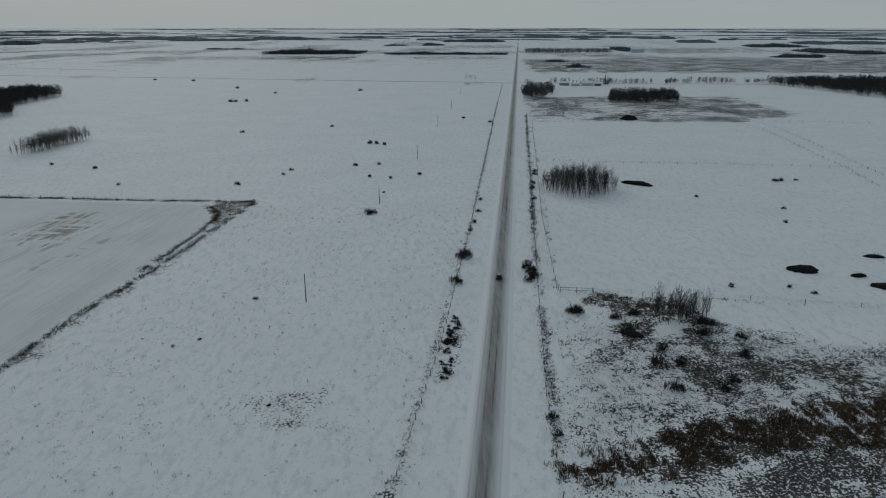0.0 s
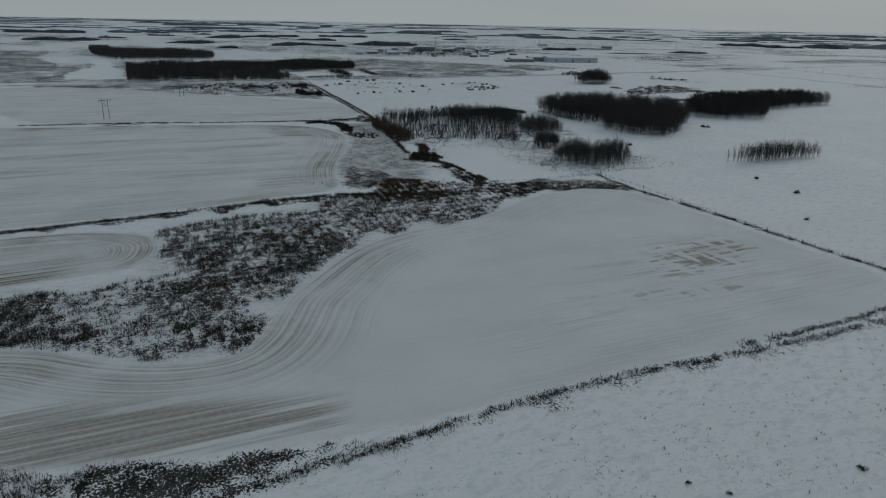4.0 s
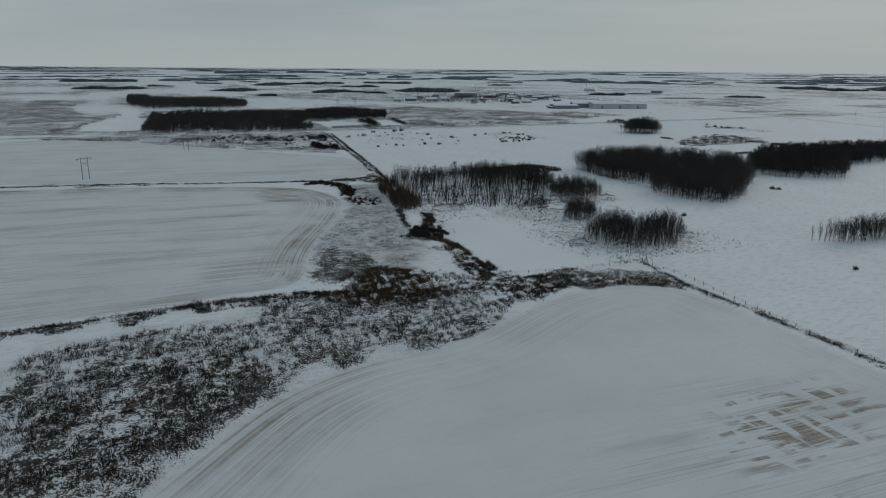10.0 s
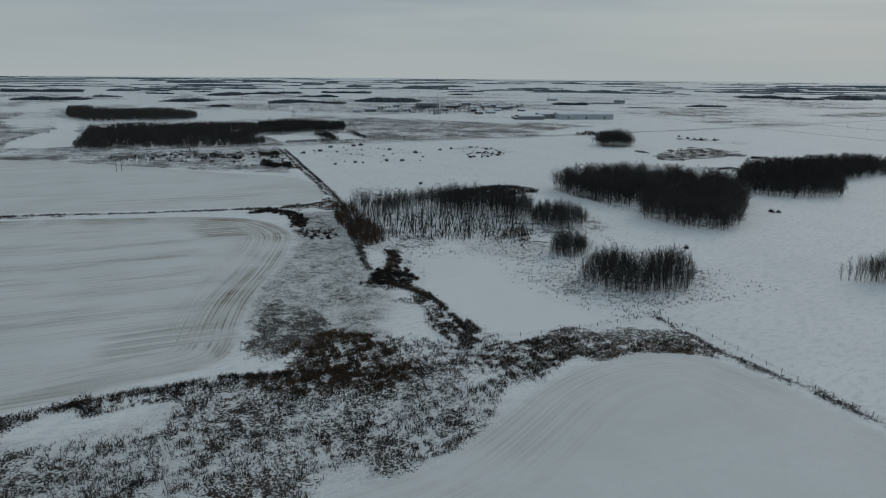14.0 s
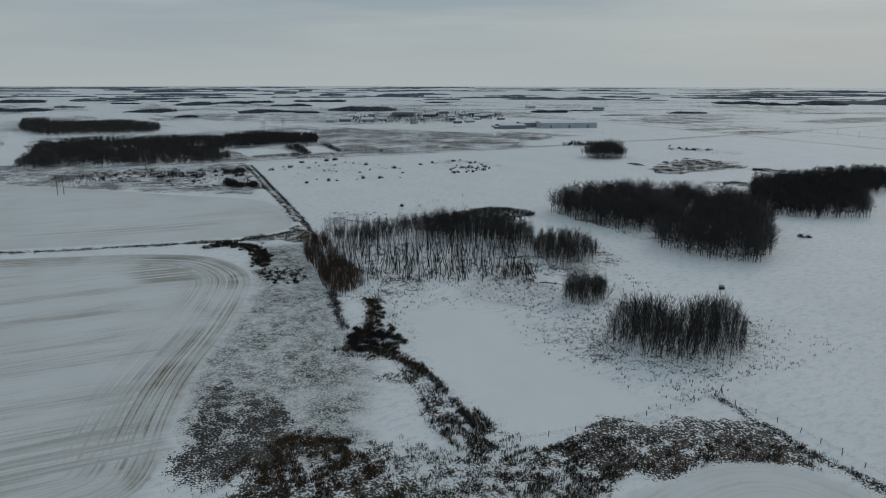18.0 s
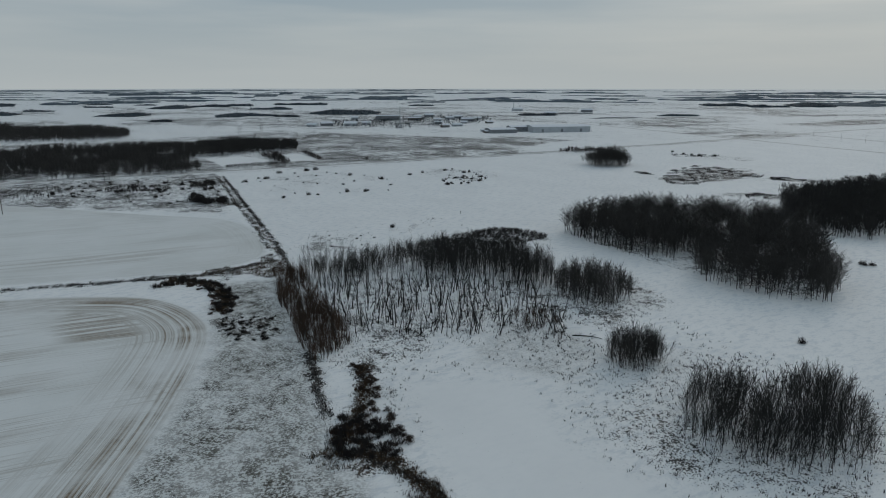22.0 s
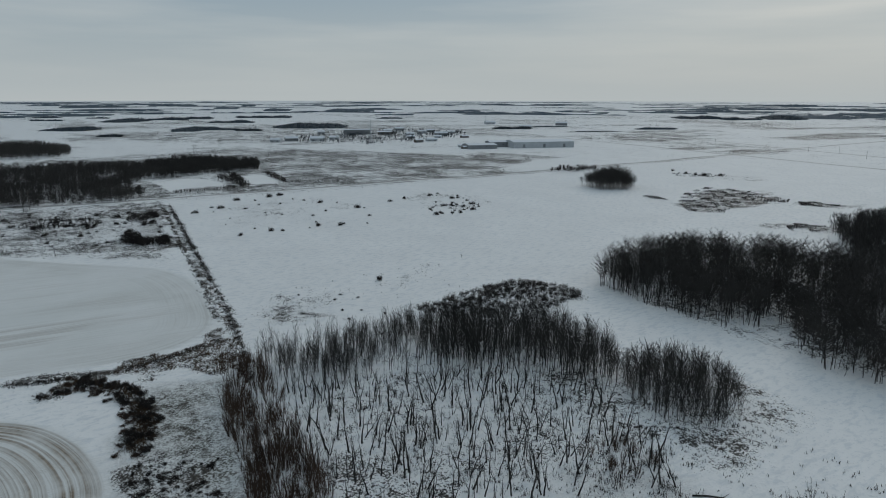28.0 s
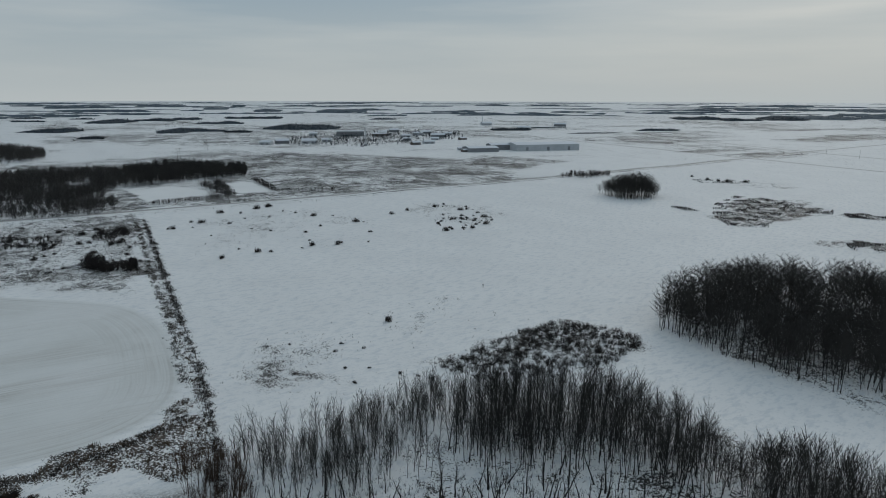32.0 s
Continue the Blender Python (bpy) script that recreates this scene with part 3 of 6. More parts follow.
def land_height(x, y):
    """Flat prairie with faint swells; past 2.5 km it climbs so little that the far plain closes at a low skyline."""
    r = np.hypot(x - CENTRE[0], y - CENTRE[1])
    swell = 0.35 * rough_value(x, y, 140, 5)
    swell = swell + 3.0 * np.exp(-(((x + 487) / 26) ** 2 + ((y - 400) / 30) ** 2)) + 2.0 * np.exp(-(((x + 215) / 40) ** 2 + ((y - 440) / 40) ** 2))
    k = np.clip((r - 2400) / 2500, 0, 1)
    shown = 2400 + 2500 * k + 10500 * k ** 2.2
    return np.where(r < 2400, swell * np.clip((2400 - r) / 600, 0, 1), 76 * (1 - np.maximum(r, 1) / np.maximum(shown, 1)))


def ticks(lo, hi, step, far_lo, far_hi):
    out, s, v = list(np.arange(lo, hi + 0.1, step)), step, hi
    while v < far_hi:
        s *= 1.16
        v = min(v + s, far_hi)
        out.append(v)
    s, v = step, lo
    while v > far_lo:
        s *= 1.16
        v = max(v - s, far_lo)
        out.insert(0, v)
    return np.array(out)


def grid_mesh(name, xs, ys, height):
    gx, gy = np.meshgrid(xs, ys)
    px, py = gx.ravel(), gy.ravel()
    me = bpy.data.meshes.new(name)
    w, h = len(xs), len(ys)
    i = (np.arange(h - 1)[:, None] * w + np.arange(w - 1)[None, :]).ravel()
    faces = np.stack([i, i + 1, i + 1 + w, i + w], 1)
    me.vertices.add(len(px))
    me.vertices.foreach_set("co", np.stack([px, py, height(px, py)], 1).ravel())
    me.loops.add(faces.size)
    me.loops.foreach_set("vertex_index", faces.ravel())
    me.polygons.add(len(faces))
    me.polygons.foreach_set("loop_start", np.arange(0, faces.size, 4))
    me.polygons.foreach_set("use_smooth", np.ones(len(faces), bool))
    me.update(calc_edges=True)
    return me, px, py


def set_attr(me, name, values):
    a = me.attributes.new(name, "FLOAT", "POINT")
    a.data.foreach_set("value", np.asarray(values, dtype=np.float32))


me, gx, gy = grid_mesh("ground", ticks(-860, 210, 2.6, -4900, 4600), ticks(20, 640, 2.6, -4700, 5000), land_height)
set_attr(me, "scrub", scrub_cover(gx, gy, np.where(np.hypot(gx + 300, gy - 250) < 600, 0.72, 1.0)))
edge = np.zeros(len(gx))
for f in FIELDS:
    edge = np.maximum(edge, outline_distance(gx, gy, f))
set_attr(me, "edge", edge)
set_attr(me, "stub", np.clip(edge / 2.0, 0, 1))
worn = np.where(outline_distance(gx, gy, FIELDS[0]) < -3, np.where(outline_distance(gx, gy, FIELD_FAR) > 0, 0.3, 1.5), np.clip(-(gx + 112 + 0.02 * gy) / 40, 0.1, 1) * np.clip((225 - gy) / 50, 0.3, 1))
worn *= np.where((gx > -306) & (gx < -280) & (gy < 176), 0.35, 1.0)
set_attr(me, "worn", worn)
blown = np.clip(outline_distance(gx, gy, ((-150, 185), (-178, 250), (-172, 285), (-104, 284), (-97, 262), (-101, 180), (-108, 120), (-128, 150))) / 25 + 0.2, 0, 1)
set_attr(me, "wash", np.where(outline_distance(gx, gy, FIELDS[0]) > -3, 0.12 + 0.88 * blown, np.where(outline_distance(gx, gy, FIELD_FAR) > 0, 0.45, 1.0)))
dust = np.zeros(len(gx))
for outline, amount in DUSTED:
    dust = np.maximum(dust, amount * np.clip(outline_distance(gx + 3 * rough_value(gx, gy, 20, 21), gy, outline) / 6 + 1.0, 0, 1))
set_attr(me, "dust", dust * np.clip(1 - edge / 1.5, 0, 1))
bare = np.zeros(len(gx))
rowed = np.zeros(len(gx))
for outline, amount, long_rows in BARE:
    inside = np.clip(outline_distance(gx, gy, outline) / 8 + 0.4, 0, 1)
    bare = np.maximum(bare, amount * inside)
    rowed = np.maximum(rowed, long_rows * (inside > 0))
set_attr(me, "rowed", rowed)
set_attr(me, "bare", bare)
calm = np.zeros(len(gx))
for outline in CLEAR:
    calm = np.maximum(calm, np.clip(outline_distance(gx, gy, outline) / 4 + 0.5, 0, 1))
set_attr(me, "calm", np.maximum(calm, 0.75 * np.clip(edge / 4, 0, 1)))
rust = np.zeros(len(gx))
for i in (3, 7, 14, 20, 24, 25, len(SCRUB) - 6, len(SCRUB) - 1):
    rust = np.maximum(rust, np.clip(outline_distance(gx, gy, SCRUB[i][0]) / 4 + 0.3, 0, 0.75))
rust = np.maximum(rust, np.clip(outline_distance(gx, gy, SCRUB[0][0]) / 4 + 0.3, 0, 1) * np.clip(0.15 + 0.45 * rough_value(gx, gy, 30, 31), 0, 0.6))
set_attr(me, "rust", rust)
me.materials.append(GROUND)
tagged(new("ground", me), "flat prairie under thin snow with dead grass and stubble fields", "ground", kind="structure")


def ribbon(name, centre, half, lift, label, mat, step=12.0, cols=(-1, -0.6, -0.25, 0, 0.25, 0.6, 1)):
    """A road laid along a line of places, slightly crowned."""
    pts = [Vector((*p, 0)) for p in centre]
    line = []
    for a, b in zip(pts, pts[1:]):
        k = max(1, int((b - a).length / step))
        line += [a.lerp(b, i / k) for i in range(k)]
    line.append(pts[-1])
    verts, faces, across = [], [], []
    for i, p in enumerate(line):
        d = (line[min(i + 1, len(line) - 1)] - line[max(i - 1, 0)]).normalized()
        s = Vector((d.y, -d.x, 0))
        for c in cols:
            q = p + s * half * c
            verts.append((q.x, q.y, float(land_height(q.x, q.y)) + lift * (1.0 if abs(c) < 0.9 else -0.6) * (1 - 0.2 * abs(c))))
            across.append(half * c)
    w = len(cols)
    for i in range(len(line) - 1):
        for j in range(w - 1):
            faces.append((i * w + j, i * w + j + 1, i * w + w + j + 1, i * w + w + j))
    rm = bpy.data.meshes.new(name)
    rm.from_pydata(verts, [], faces)
    set_attr(rm, "across", across)
    for poly in rm.polygons:
        poly.use_smooth = True
    rm.materials.append(mat)
    return tagged(new(name, rm), label, "road", kind="structure")


def road_x(y):
    return -3.6 + 0.1066 * y


ribbon("road", [(road_x(y), y) for y in (-400, 0, 400, 900, 1500, 2200, 3000, 3800, 4600)], 5.2, 0.45, "straight gravel road under packed snow with dark wheel tracks", ROAD)
ribbon("road_crossing", [(-1600, 1290), (-700, 1085), (-200, 996), (88, 938), (700, 905), (1600, 880)], 4.5, 0.4, "snow-covered highway crossing the gravel road", ROAD, 20)
ribbon("road_west", [(-905, -500), (-864, 200), (-850, 420), (-835, 720), (-835, 955), (-838, 1132), (-849, 1344), (-850, 1900)], 4.5, 0.4, "snowy side road along the open pasture", ROAD, 20)
ribbon("road_town", [(-560, 1200), (-838, 1290), (-1090, 1400), (-1700, 1640), (-2300, 1900)], 5, 0.5, "highway leading past the town over the plain", ROAD, 25)


# ---- shaping helpers ----
class Shape:
    """Gathers the corners and faces of one mesh."""

    def __init__(self):
        self.v, self.f = [], []

    def limb(self, a, b, ra, rb, sides=4):
        a, b = Vector(a), Vector(b)
        d = (b - a).normalized()
        u = d.orthogonal().normalized()
        w = d.cross(u)
        s = len(self.v)
        for p, r in ((a, ra), (b, rb)):
            for i in range(sides):
                t = 6.2832 * i / sides
                self.v.append(tuple(p + (u * math.cos(t) + w * math.sin(t)) * r))
        for i in range(sides):
            j = (i + 1) % sides
            self.f.append((s + i, s + j, s + sides + j, s + sides + i))

    def stem(self, pts, radii, sides=5):
        """One bent, tapering stem through the places."""
        s = len(self.v)
        for k, (p, r) in enumerate(zip(pts, radii)):
            d = (Vector(pts[min(k + 1, len(pts) - 1)]) - Vector(pts[max(k - 1, 0)])).normalized()
            u = d.cross(Vector((0.13, 1, 0.07))).normalized()
            w = d.cross(u)
            for i in range(sides):
                t = 6.2832 * i / sides
                self.v.append(tuple(Vector(p) + (u * math.cos(t) + w * math.sin(t)) * r))
        for k in range(len(pts) - 1):
            for i in range(sides):
                j = (i + 1) % sides
                a, b = s + k * sides, s + (k + 1) * sides
                self.f.append((a + i, a + j, b + j, b + i))

    def sliver(self, a, b, width, side):
        """A thin twig or blade from a to b."""
        a, b = Vector(a), Vector(b)
        w = (b - a).cross(side).normalized() * width * 0.5
        s = len(self.v)
        self.v += [tuple(a - w), tuple(a + w), tuple(b)]
        self.f.append((s, s + 1, s + 2))

    def box(self, lo, hi):
        s = len(self.v)
        for z in (lo[2], hi[2]):
            self.v += [(lo[0], lo[1], z), (hi[0], lo[1], z), (hi[0], hi[1], z), (lo[0], hi[1], z)]
        self.f += [tuple(s + i for i in q) for q in ((0, 3, 2, 1), (4, 5, 6, 7), (0, 1, 5, 4), (1, 2, 6, 5), (2, 3, 7, 6), (3, 0, 4, 7))]

    def mesh(self, name, mat):
        m = bpy.data.meshes.new(name)
        m.from_pydata(self.v, [], self.f)
        m.update()
        m.materials.append(mat)
        return m


def part(name, me, parent, label="", m=None):
    ob = new(name, me)
    ob.parent = parent
    if m is not None:
        ob.matrix_basis = m
    return tagged(ob, label)


def thing(name, label, category, group="", at=None):
    ob = new(name)
    ob.empty_display_size = 0.3
    if at is not None:
        ob.matrix_basis = at
    return tagged(ob, label, category, group)


def z_at(x, y):
    r = math.hypot(x - CENTRE[0], y - CENTRE[1])
    if r >= 2400:
        k = min((r - 2400) / 2500, 1.0)
        return 76 * (1 - r / (2400 + 2500 * k + 10500 * k ** 2.2))
    swell = 0.35 * rough_at(x, y, 140, 5)
    swell += 3.0 * math.exp(-(((x + 487) / 26) ** 2 + ((y - 400) / 30) ** 2)) + 2.0 * math.exp(-(((x + 215) / 40) ** 2 + ((y - 440) / 40) ** 2))
    return swell * min(max((2400 - r) / 600, 0.0), 1.0)


def any_dir(r, flat=1.0):
    a = r.uniform(0, 6.2832)
    return Vector((math.cos(a), math.sin(a), r.uniform(-0.3, 0.6) * flat))


def aspen_shapes(seed, tall, bare=0.4, twigs=11, spread=1.0, boughs=26, trunk_r=0.12, wide=0.10, rise=1.0, light=False, round_top=False, fan=0.55):
    """A leafless aspen: trunk, and a narrow crown of rising boughs with twigs."""
    r = random.Random(seed)
    trunk, crown = Shape(), Shape()
    pts, lean = [Vector((0, 0, -0.4))], Vector((r.uniform(-0.05, 0.05), r.uniform(-0.05, 0.05), 0))
    n = 6
    for i in range(1, n + 1):
        p = Vector((0, 0, tall * i / n)) + lean * tall * i / n + Vector((r.uniform(-1, 1), r.uniform(-1, 1), 0)) * 0.12
        pts.append(p)
    trunk.stem(pts, [trunk_r * (1 - i / n * 0.85) for i in range(n + 1)])
    for k in range(boughs):
        h = bare + (1 - bare) * (k + r.random()) / boughs * 0.97
        i = min(int(h * n), n - 1)
        base = pts[i].lerp(pts[i + 1], h * n - i)
        a = k * 2.4 + r.uniform(-0.5, 0.5)
        if round_top:
            reach = tall * (0.06 + 0.13 * math.sqrt(max(0.0, 1 - ((h - 0.55) / 0.5) ** 2))) * spread * r.uniform(0.7, 1.15)
        else:
            reach = tall * (0.035 + 0.12 * (1 - h) + 0.03 * r.random()) * spread
        up = reach * r.uniform(1.3, 2.6) * rise
        out = Vector((math.cos(a), math.sin(a), 0))
        tip = base + out * reach + Vector((0, 0, up))
        mid = base.lerp(tip, 0.5) + out * reach * 0.12
        if light:
            crown.limb(base, tip, 0.045, 0.015, 3)
        else:
            crown.limb(base, mid, 0.045, 0.032, 3)
            crown.limb(mid, tip, 0.032, 0.015, 3)
        way = (tip - base).normalized()
        for j in range(twigs):
            s = r.random()
            p = base.lerp(mid, s * 2) if s < 0.5 else mid.lerp(tip, s * 2 - 1)
            d = way * 0.6 + any_dir(r) * fan + Vector((0, 0, 0.7))
            crown.sliver(p, p + d * tall * 0.062 * r.uniform(0.5, 1.5), wide, any_dir(r))
    return trunk, crown


def shrub_shapes(seed, tall, stems, width, twigs=5, lean=1.0, wide=0.055):
    """A many-stemmed bush: stems fanning from the ground, and their twigs."""
    r = random.Random(seed)
    stem, twig = Shape(), Shape()
    for k in range(stems):
        a, d = r.uniform(0, 6.2832), width * math.sqrt(r.random())
        base = Vector((math.cos(a) * d * 0.35, math.sin(a) * d * 0.35, -0.25))
        h = tall * r.uniform(0.55, 1.0) * (1 - 0.35 * d / max(width, 0.01))
        mid = base + Vector((math.cos(a) * d * 0.3 * lean, math.sin(a) * d * 0.3 * lean, h * 0.55))
        tip = mid + Vector((math.cos(a) * d * 0.35 * lean + r.uniform(-0.2, 0.2), math.sin(a) * d * 0.35 * lean + r.uniform(-0.2, 0.2), h * 0.55))
        w = 0.012 * tall ** 0.5 + 0.012
        stem.limb(base, mid, w * 1.5, w, 3)
        stem.limb(mid, tip, w, w * 0.4, 3)
        for j in range(twigs):
            s = r.random()
            p = base.lerp(mid, 0.35 + s * 0.65) if j % 2 else mid.lerp(tip, s)
            q = p + any_dir(r) * tall * 0.09 * r.uniform(0.5, 1.3) + Vector((0, 0, tall * (0.06 + 0.12 * r.random())))
            twig.sliver(p, q, wide, any_dir(r))
    return stem, twig


def make_tree(kind, label, category, group, shapes, mats, names):
    top = thing(kind, label, category, group)
    for s, m, n in zip(shapes, mats, names):
        part(n, s.mesh(n, m), top)
    return top


def scatter(outline, count, seed, apart=1.2):
    """Places inside an outline, not too near each other."""
    r = random.Random(seed)
    xs, ys = [p[0] for p in outline], [p[1] for p in outline]
    cx = np.array([r.uniform(min(xs), max(xs)) for _ in range(count * 8)])
    cy = np.array([r.uniform(min(ys), max(ys)) for _ in range(count * 8)])
    keep = outline_distance(cx, cy, tuple(outline)) > 0
    out = []
    for x, y in zip(cx[keep], cy[keep]):
        if len(out) >= count:
            break
        if all((x - a) ** 2 + (y - b) ** 2 > apart * apart for a, b in out[-60:]):
            out.append((float(x), float(y)))
    return out


def low_edge(x, y, dome):
    """Plants are lower towards the border of their grove."""
    if dome is None:
        return 1.0
    outline, reach, least = dome
    d = float(outline_distance(np.array([x]), np.array([y]), outline)[0])
    return least + (1 - least) * math.sqrt(max(0.0, min(1.0, d / reach)))


def plant(kinds, places, seed, lo, hi, group, label="", dome=None, tilt=3):
    r = random.Random(seed)
    for x, y in places:
        s = r.uniform(lo, hi) * low_edge(x, y, dome)
        m = pose(x, y, z_at(x, y) - 0.05, r.gauss(0, tilt), r.gauss(0, tilt), r.uniform(0, 360)) @ Matrix.Scale(s, 4)
        k = r.choice(kinds)
        ob = copy_thing(k, m)
        ob.matrix_basis = m
        tagged(ob, label, group=group)


HIDE = []


def stock(ob):
    HIDE.append(ob)
    return ob


ASPENS = [stock(make_tree("aspen_tree", "tall leafless aspen with dark slender trunk in snow", "tree", "", aspen_shapes(10 + i, 15.0, 0.36, 8, 1.35, 17, 0.15, 0.06, 1.0, True, False, 0.55), (BARK, TWIG), ("trunk", "crown"))) for i in range(6)]
SAPLINGS = [stock(make_tree("aspen_sapling", "slender leafless young aspen standing in snow", "tree", "", aspen_shapes(40 + i, 10.0, 0.18, 8, 1.45, 15, 0.09, 0.06, 1.1, True, False, 0.55), (BARK, TWIG), ("trunk", "crown"))) for i in range(5)]
SNAGS = [stock(make_tree("dead_aspen", "broken dead aspen trunk with few boughs in snow", "tree", "", aspen_shapes(70 + i, 9.0, 0.40, 3, 1.1, 5 + i % 4, 0.25, 0.06, 1.0), (BARK, TWIG), ("trunk", "crown"))) for i in range(5)]
WILLOWS = [stock(make_tree("willow_shrub", "brown leafless willow shrub along the fence", "shrub", "", shrub_shapes(100 + i, 7.2, 9, 2.4, 11, 0.7, 0.055), (WILLOW, WILLOW), ("woody_base", "crown"))) for i in range(4)]
SHRUBS = [stock(make_tree("shrub", "low dark leafless shrub in snow", "shrub", "", shrub_shapes(130 + i, 2.6, 18, 1.7, 7), (SHRUB, SHRUB), ("woody_base", "crown"))) for i in range(4)]

G1_BACK = ((-482, 306), (-487, 292), (-462, 291), (-453, 316), (-446, 331), (-439, 344), (-428, 354), (-410, 361), (-412, 371), (-425, 381), (-455, 381), (-474, 366), (-482, 335))
G1_FRONT = ((-462, 291), (-396, 268), (-403, 282), (-390, 296), (-378, 306), (-378, 330), (-366, 334), (-378, 347), (-400, 352), (-412, 360), (-428, 353), (-440, 342), (-450, 318))
BAND = ((-490, 281), (-484, 292), (-398, 275), (-388, 258), (-431, 265))
BUMP = ((-501, 358), (-505, 392), (-506, 416), (-488, 426), (-476, 425), (-469, 402), (-474, 380), (-483, 363))
G2 = ((-418, 374), (-404, 363), (-390, 359), (-378, 364), (-380, 379), (-392, 394), (-410, 392))
G3 = ((-350, 336), (-342, 328), (-334, 331), (-334, 343), (-342, 349))
G4 = ((-303, 311), (-291, 312), (-280, 319), (-273, 332), (-279, 348), (-292, 362), (-306, 358), (-303, 342), (-314, 340), (-318, 330))
G5 = ((-482, 440), (-445, 435), (-420, 436), (-408, 452), (-388, 426), (-357, 425), (-338, 440), (-345, 458), (-386, 520), (-432, 554), (-472, 536), (-496, 510), (-500, 470))
G6 = ((-412, 552), (-385, 560), (-369, 594), (-412, 657), (-416, 715), (-420, 770), (-470, 785), (-482, 722), (-484, 646), (-440, 575))
G7 = ((-727, 691), (-692, 677), (-676, 695), (-690, 725), (-720, 720))
G8 = ((-258, 404), (-245, 411), (-239, 436), (-238, 464), (-248, 456), (-254, 434))
G_ROAD = ((46, 316), (58, 300), (72, 301), (83, 318), (82, 333), (66, 338), (50, 332))

def joined(name, kinds, places, seed, lo, hi, label, category="woods", dome=None, tilt=3):
    """Further plants of the same kinds, gathered in one mesh each for bark and twigs."""
    r = random.Random(seed)
    vs, fs, mi, base = [], [], [], 0
    mats = []
    for x, y in places:
        k = r.choice(kinds)
        m = np.array(pose(x, y, z_at(x, y) - 0.05, r.gauss(0, tilt), r.gauss(0, tilt), r.uniform(0, 360)) @ Matrix.Scale(r.uniform(lo, hi) * low_edge(x, y, dome), 4))
        for ch in k.children:
            if ch.data.name not in CACHE:
                d = ch.data
                co = np.empty(len(d.vertices) * 3)
                d.vertices.foreach_get("co", co)
                CACHE[d.name] = (co.reshape(-1, 3), [tuple(p.vertices) for p in d.polygons])
            co, faces = CACHE[ch.data.name]
            mat = ch.data.materials[0]
            if mat not in mats:
                mats.append(mat)
            vs.append(co @ m[:3, :3].T + m[:3, 3])
            fs += [tuple(i + base for i in f) for f in faces]
            mi += [mats.index(mat)] * len(faces)
            base += len(co)
    me = bpy.data.meshes.new(name)
    me.from_pydata(np.concatenate(vs).tolist(), [], fs)
    for mat in mats:
        me.materials.append(mat)
    me.polygons.foreach_set("material_index", mi)
    me.update()
    return tagged(new(name, me), label, category, kind="stuff")


CACHE = {}
FILL = [stock(make_tree("wood_tree", "leafless aspen", "tree", "", aspen_shapes(200 + i, 13.0, 0.28, 13, 1.7, 19, 0.15, 0.12, 0.4, True, True, 1.35), (BARK, TWIG), ("trunk", "crown"))) for i in range(8)]
CORE = [stock(make_tree("core_tree", "leafless aspen", "tree", "", aspen_shapes(230 + i, 13.0, 0.30, 8, 1.5, 16, 0.14, 0.065, 1.0, True, False, 0.6), (BARK, TWIG), ("trunk", "crown"))) for i in range(5)]
G1_FRINGE = ((-487, 292), (-482, 306), (-484, 326), (-488, 348), (-474, 345), (-466, 326), (-452, 306), (-470, 292))
G5_FRONT = ((-482, 440), (-445, 434), (-420, 435), (-420, 442), (-445, 442), (-480, 450))
G1_CORE = ((-474, 345), (-459, 330), (-447, 333), (-438, 346), (-427, 356), (-411, 362), (-412, 371), (-427, 381), (-455, 379), (-472, 366))

plant(ASPENS, scatter(G1_BACK, 190, 1, 1.8), 1, 0.45, 0.72, "aspen grove behind the pond", tilt=4)
plant(SNAGS, scatter(G1_FRONT, 230, 2, 1.5), 2, 0.4, 1.05, "dead aspens behind the pond", tilt=10)
plant(WILLOWS, scatter(BAND, 125, 3, 1.1), 3, 0.8, 1.4, "willows along the fence", tilt=5)
plant(SHRUBS, scatter(BUMP, 280, 4, 1.2), 4, 0.6, 1.0, "shrubs on the knoll")
plant(SAPLINGS, scatter(G2, 80, 5, 1.4), 5, 0.75, 1.05, "young aspens beside the grove", dome=(G2, 8, 0.6), tilt=5)
plant(SAPLINGS, scatter(G3, 40, 6, 1.0), 6, 0.7, 0.9, "small clump of young aspens", dome=(G3, 5, 0.55), tilt=7)
plant(SAPLINGS, scatter(G4, 90, 7, 1.4), 7, 0.85, 1.2, "young aspens by the pond", dome=(G4, 7, 0.55), tilt=6)
plant(ASPENS, scatter(G5_FRONT, 60, 8, 1.4), 8, 0.65, 0.98, "edge of the large aspen wood", tilt=5)
plant(SAPLINGS, scatter(G8, 50, 9, 1.8), 9, 0.75, 1.1, "aspen clump on the rise", dome=(G8, 6, 0.6), tilt=6)
plant(ASPENS, scatter(G7, 40, 10, 2.2), 10, 0.85, 1.15, "round grove on the pasture", dome=(G7, 14, 0.55))
plant(SAPLINGS, scatter(G_ROAD, 45, 11, 1.8), 11, 0.85, 1.1, "grove beside the road", dome=(G_ROAD, 8, 0.6), tilt=5)
joined("aspen_fringe", SAPLINGS, scatter(G1_FRINGE, 330, 44, 0.6), 44, 0.35, 0.82, "thin young aspens fringing the grove", tilt=5)
joined("aspen_grove", CORE, scatter(G1_CORE, 560, 31, 0.7), 31, 0.5, 0.9, "dense leafless aspens behind the pond", tilt=4)
joined("snag_thicket", SNAGS, scatter(G1_FRONT, 250, 32, 0.6), 32, 0.2, 0.9, "thin dead aspen stems in snow", tilt=12)
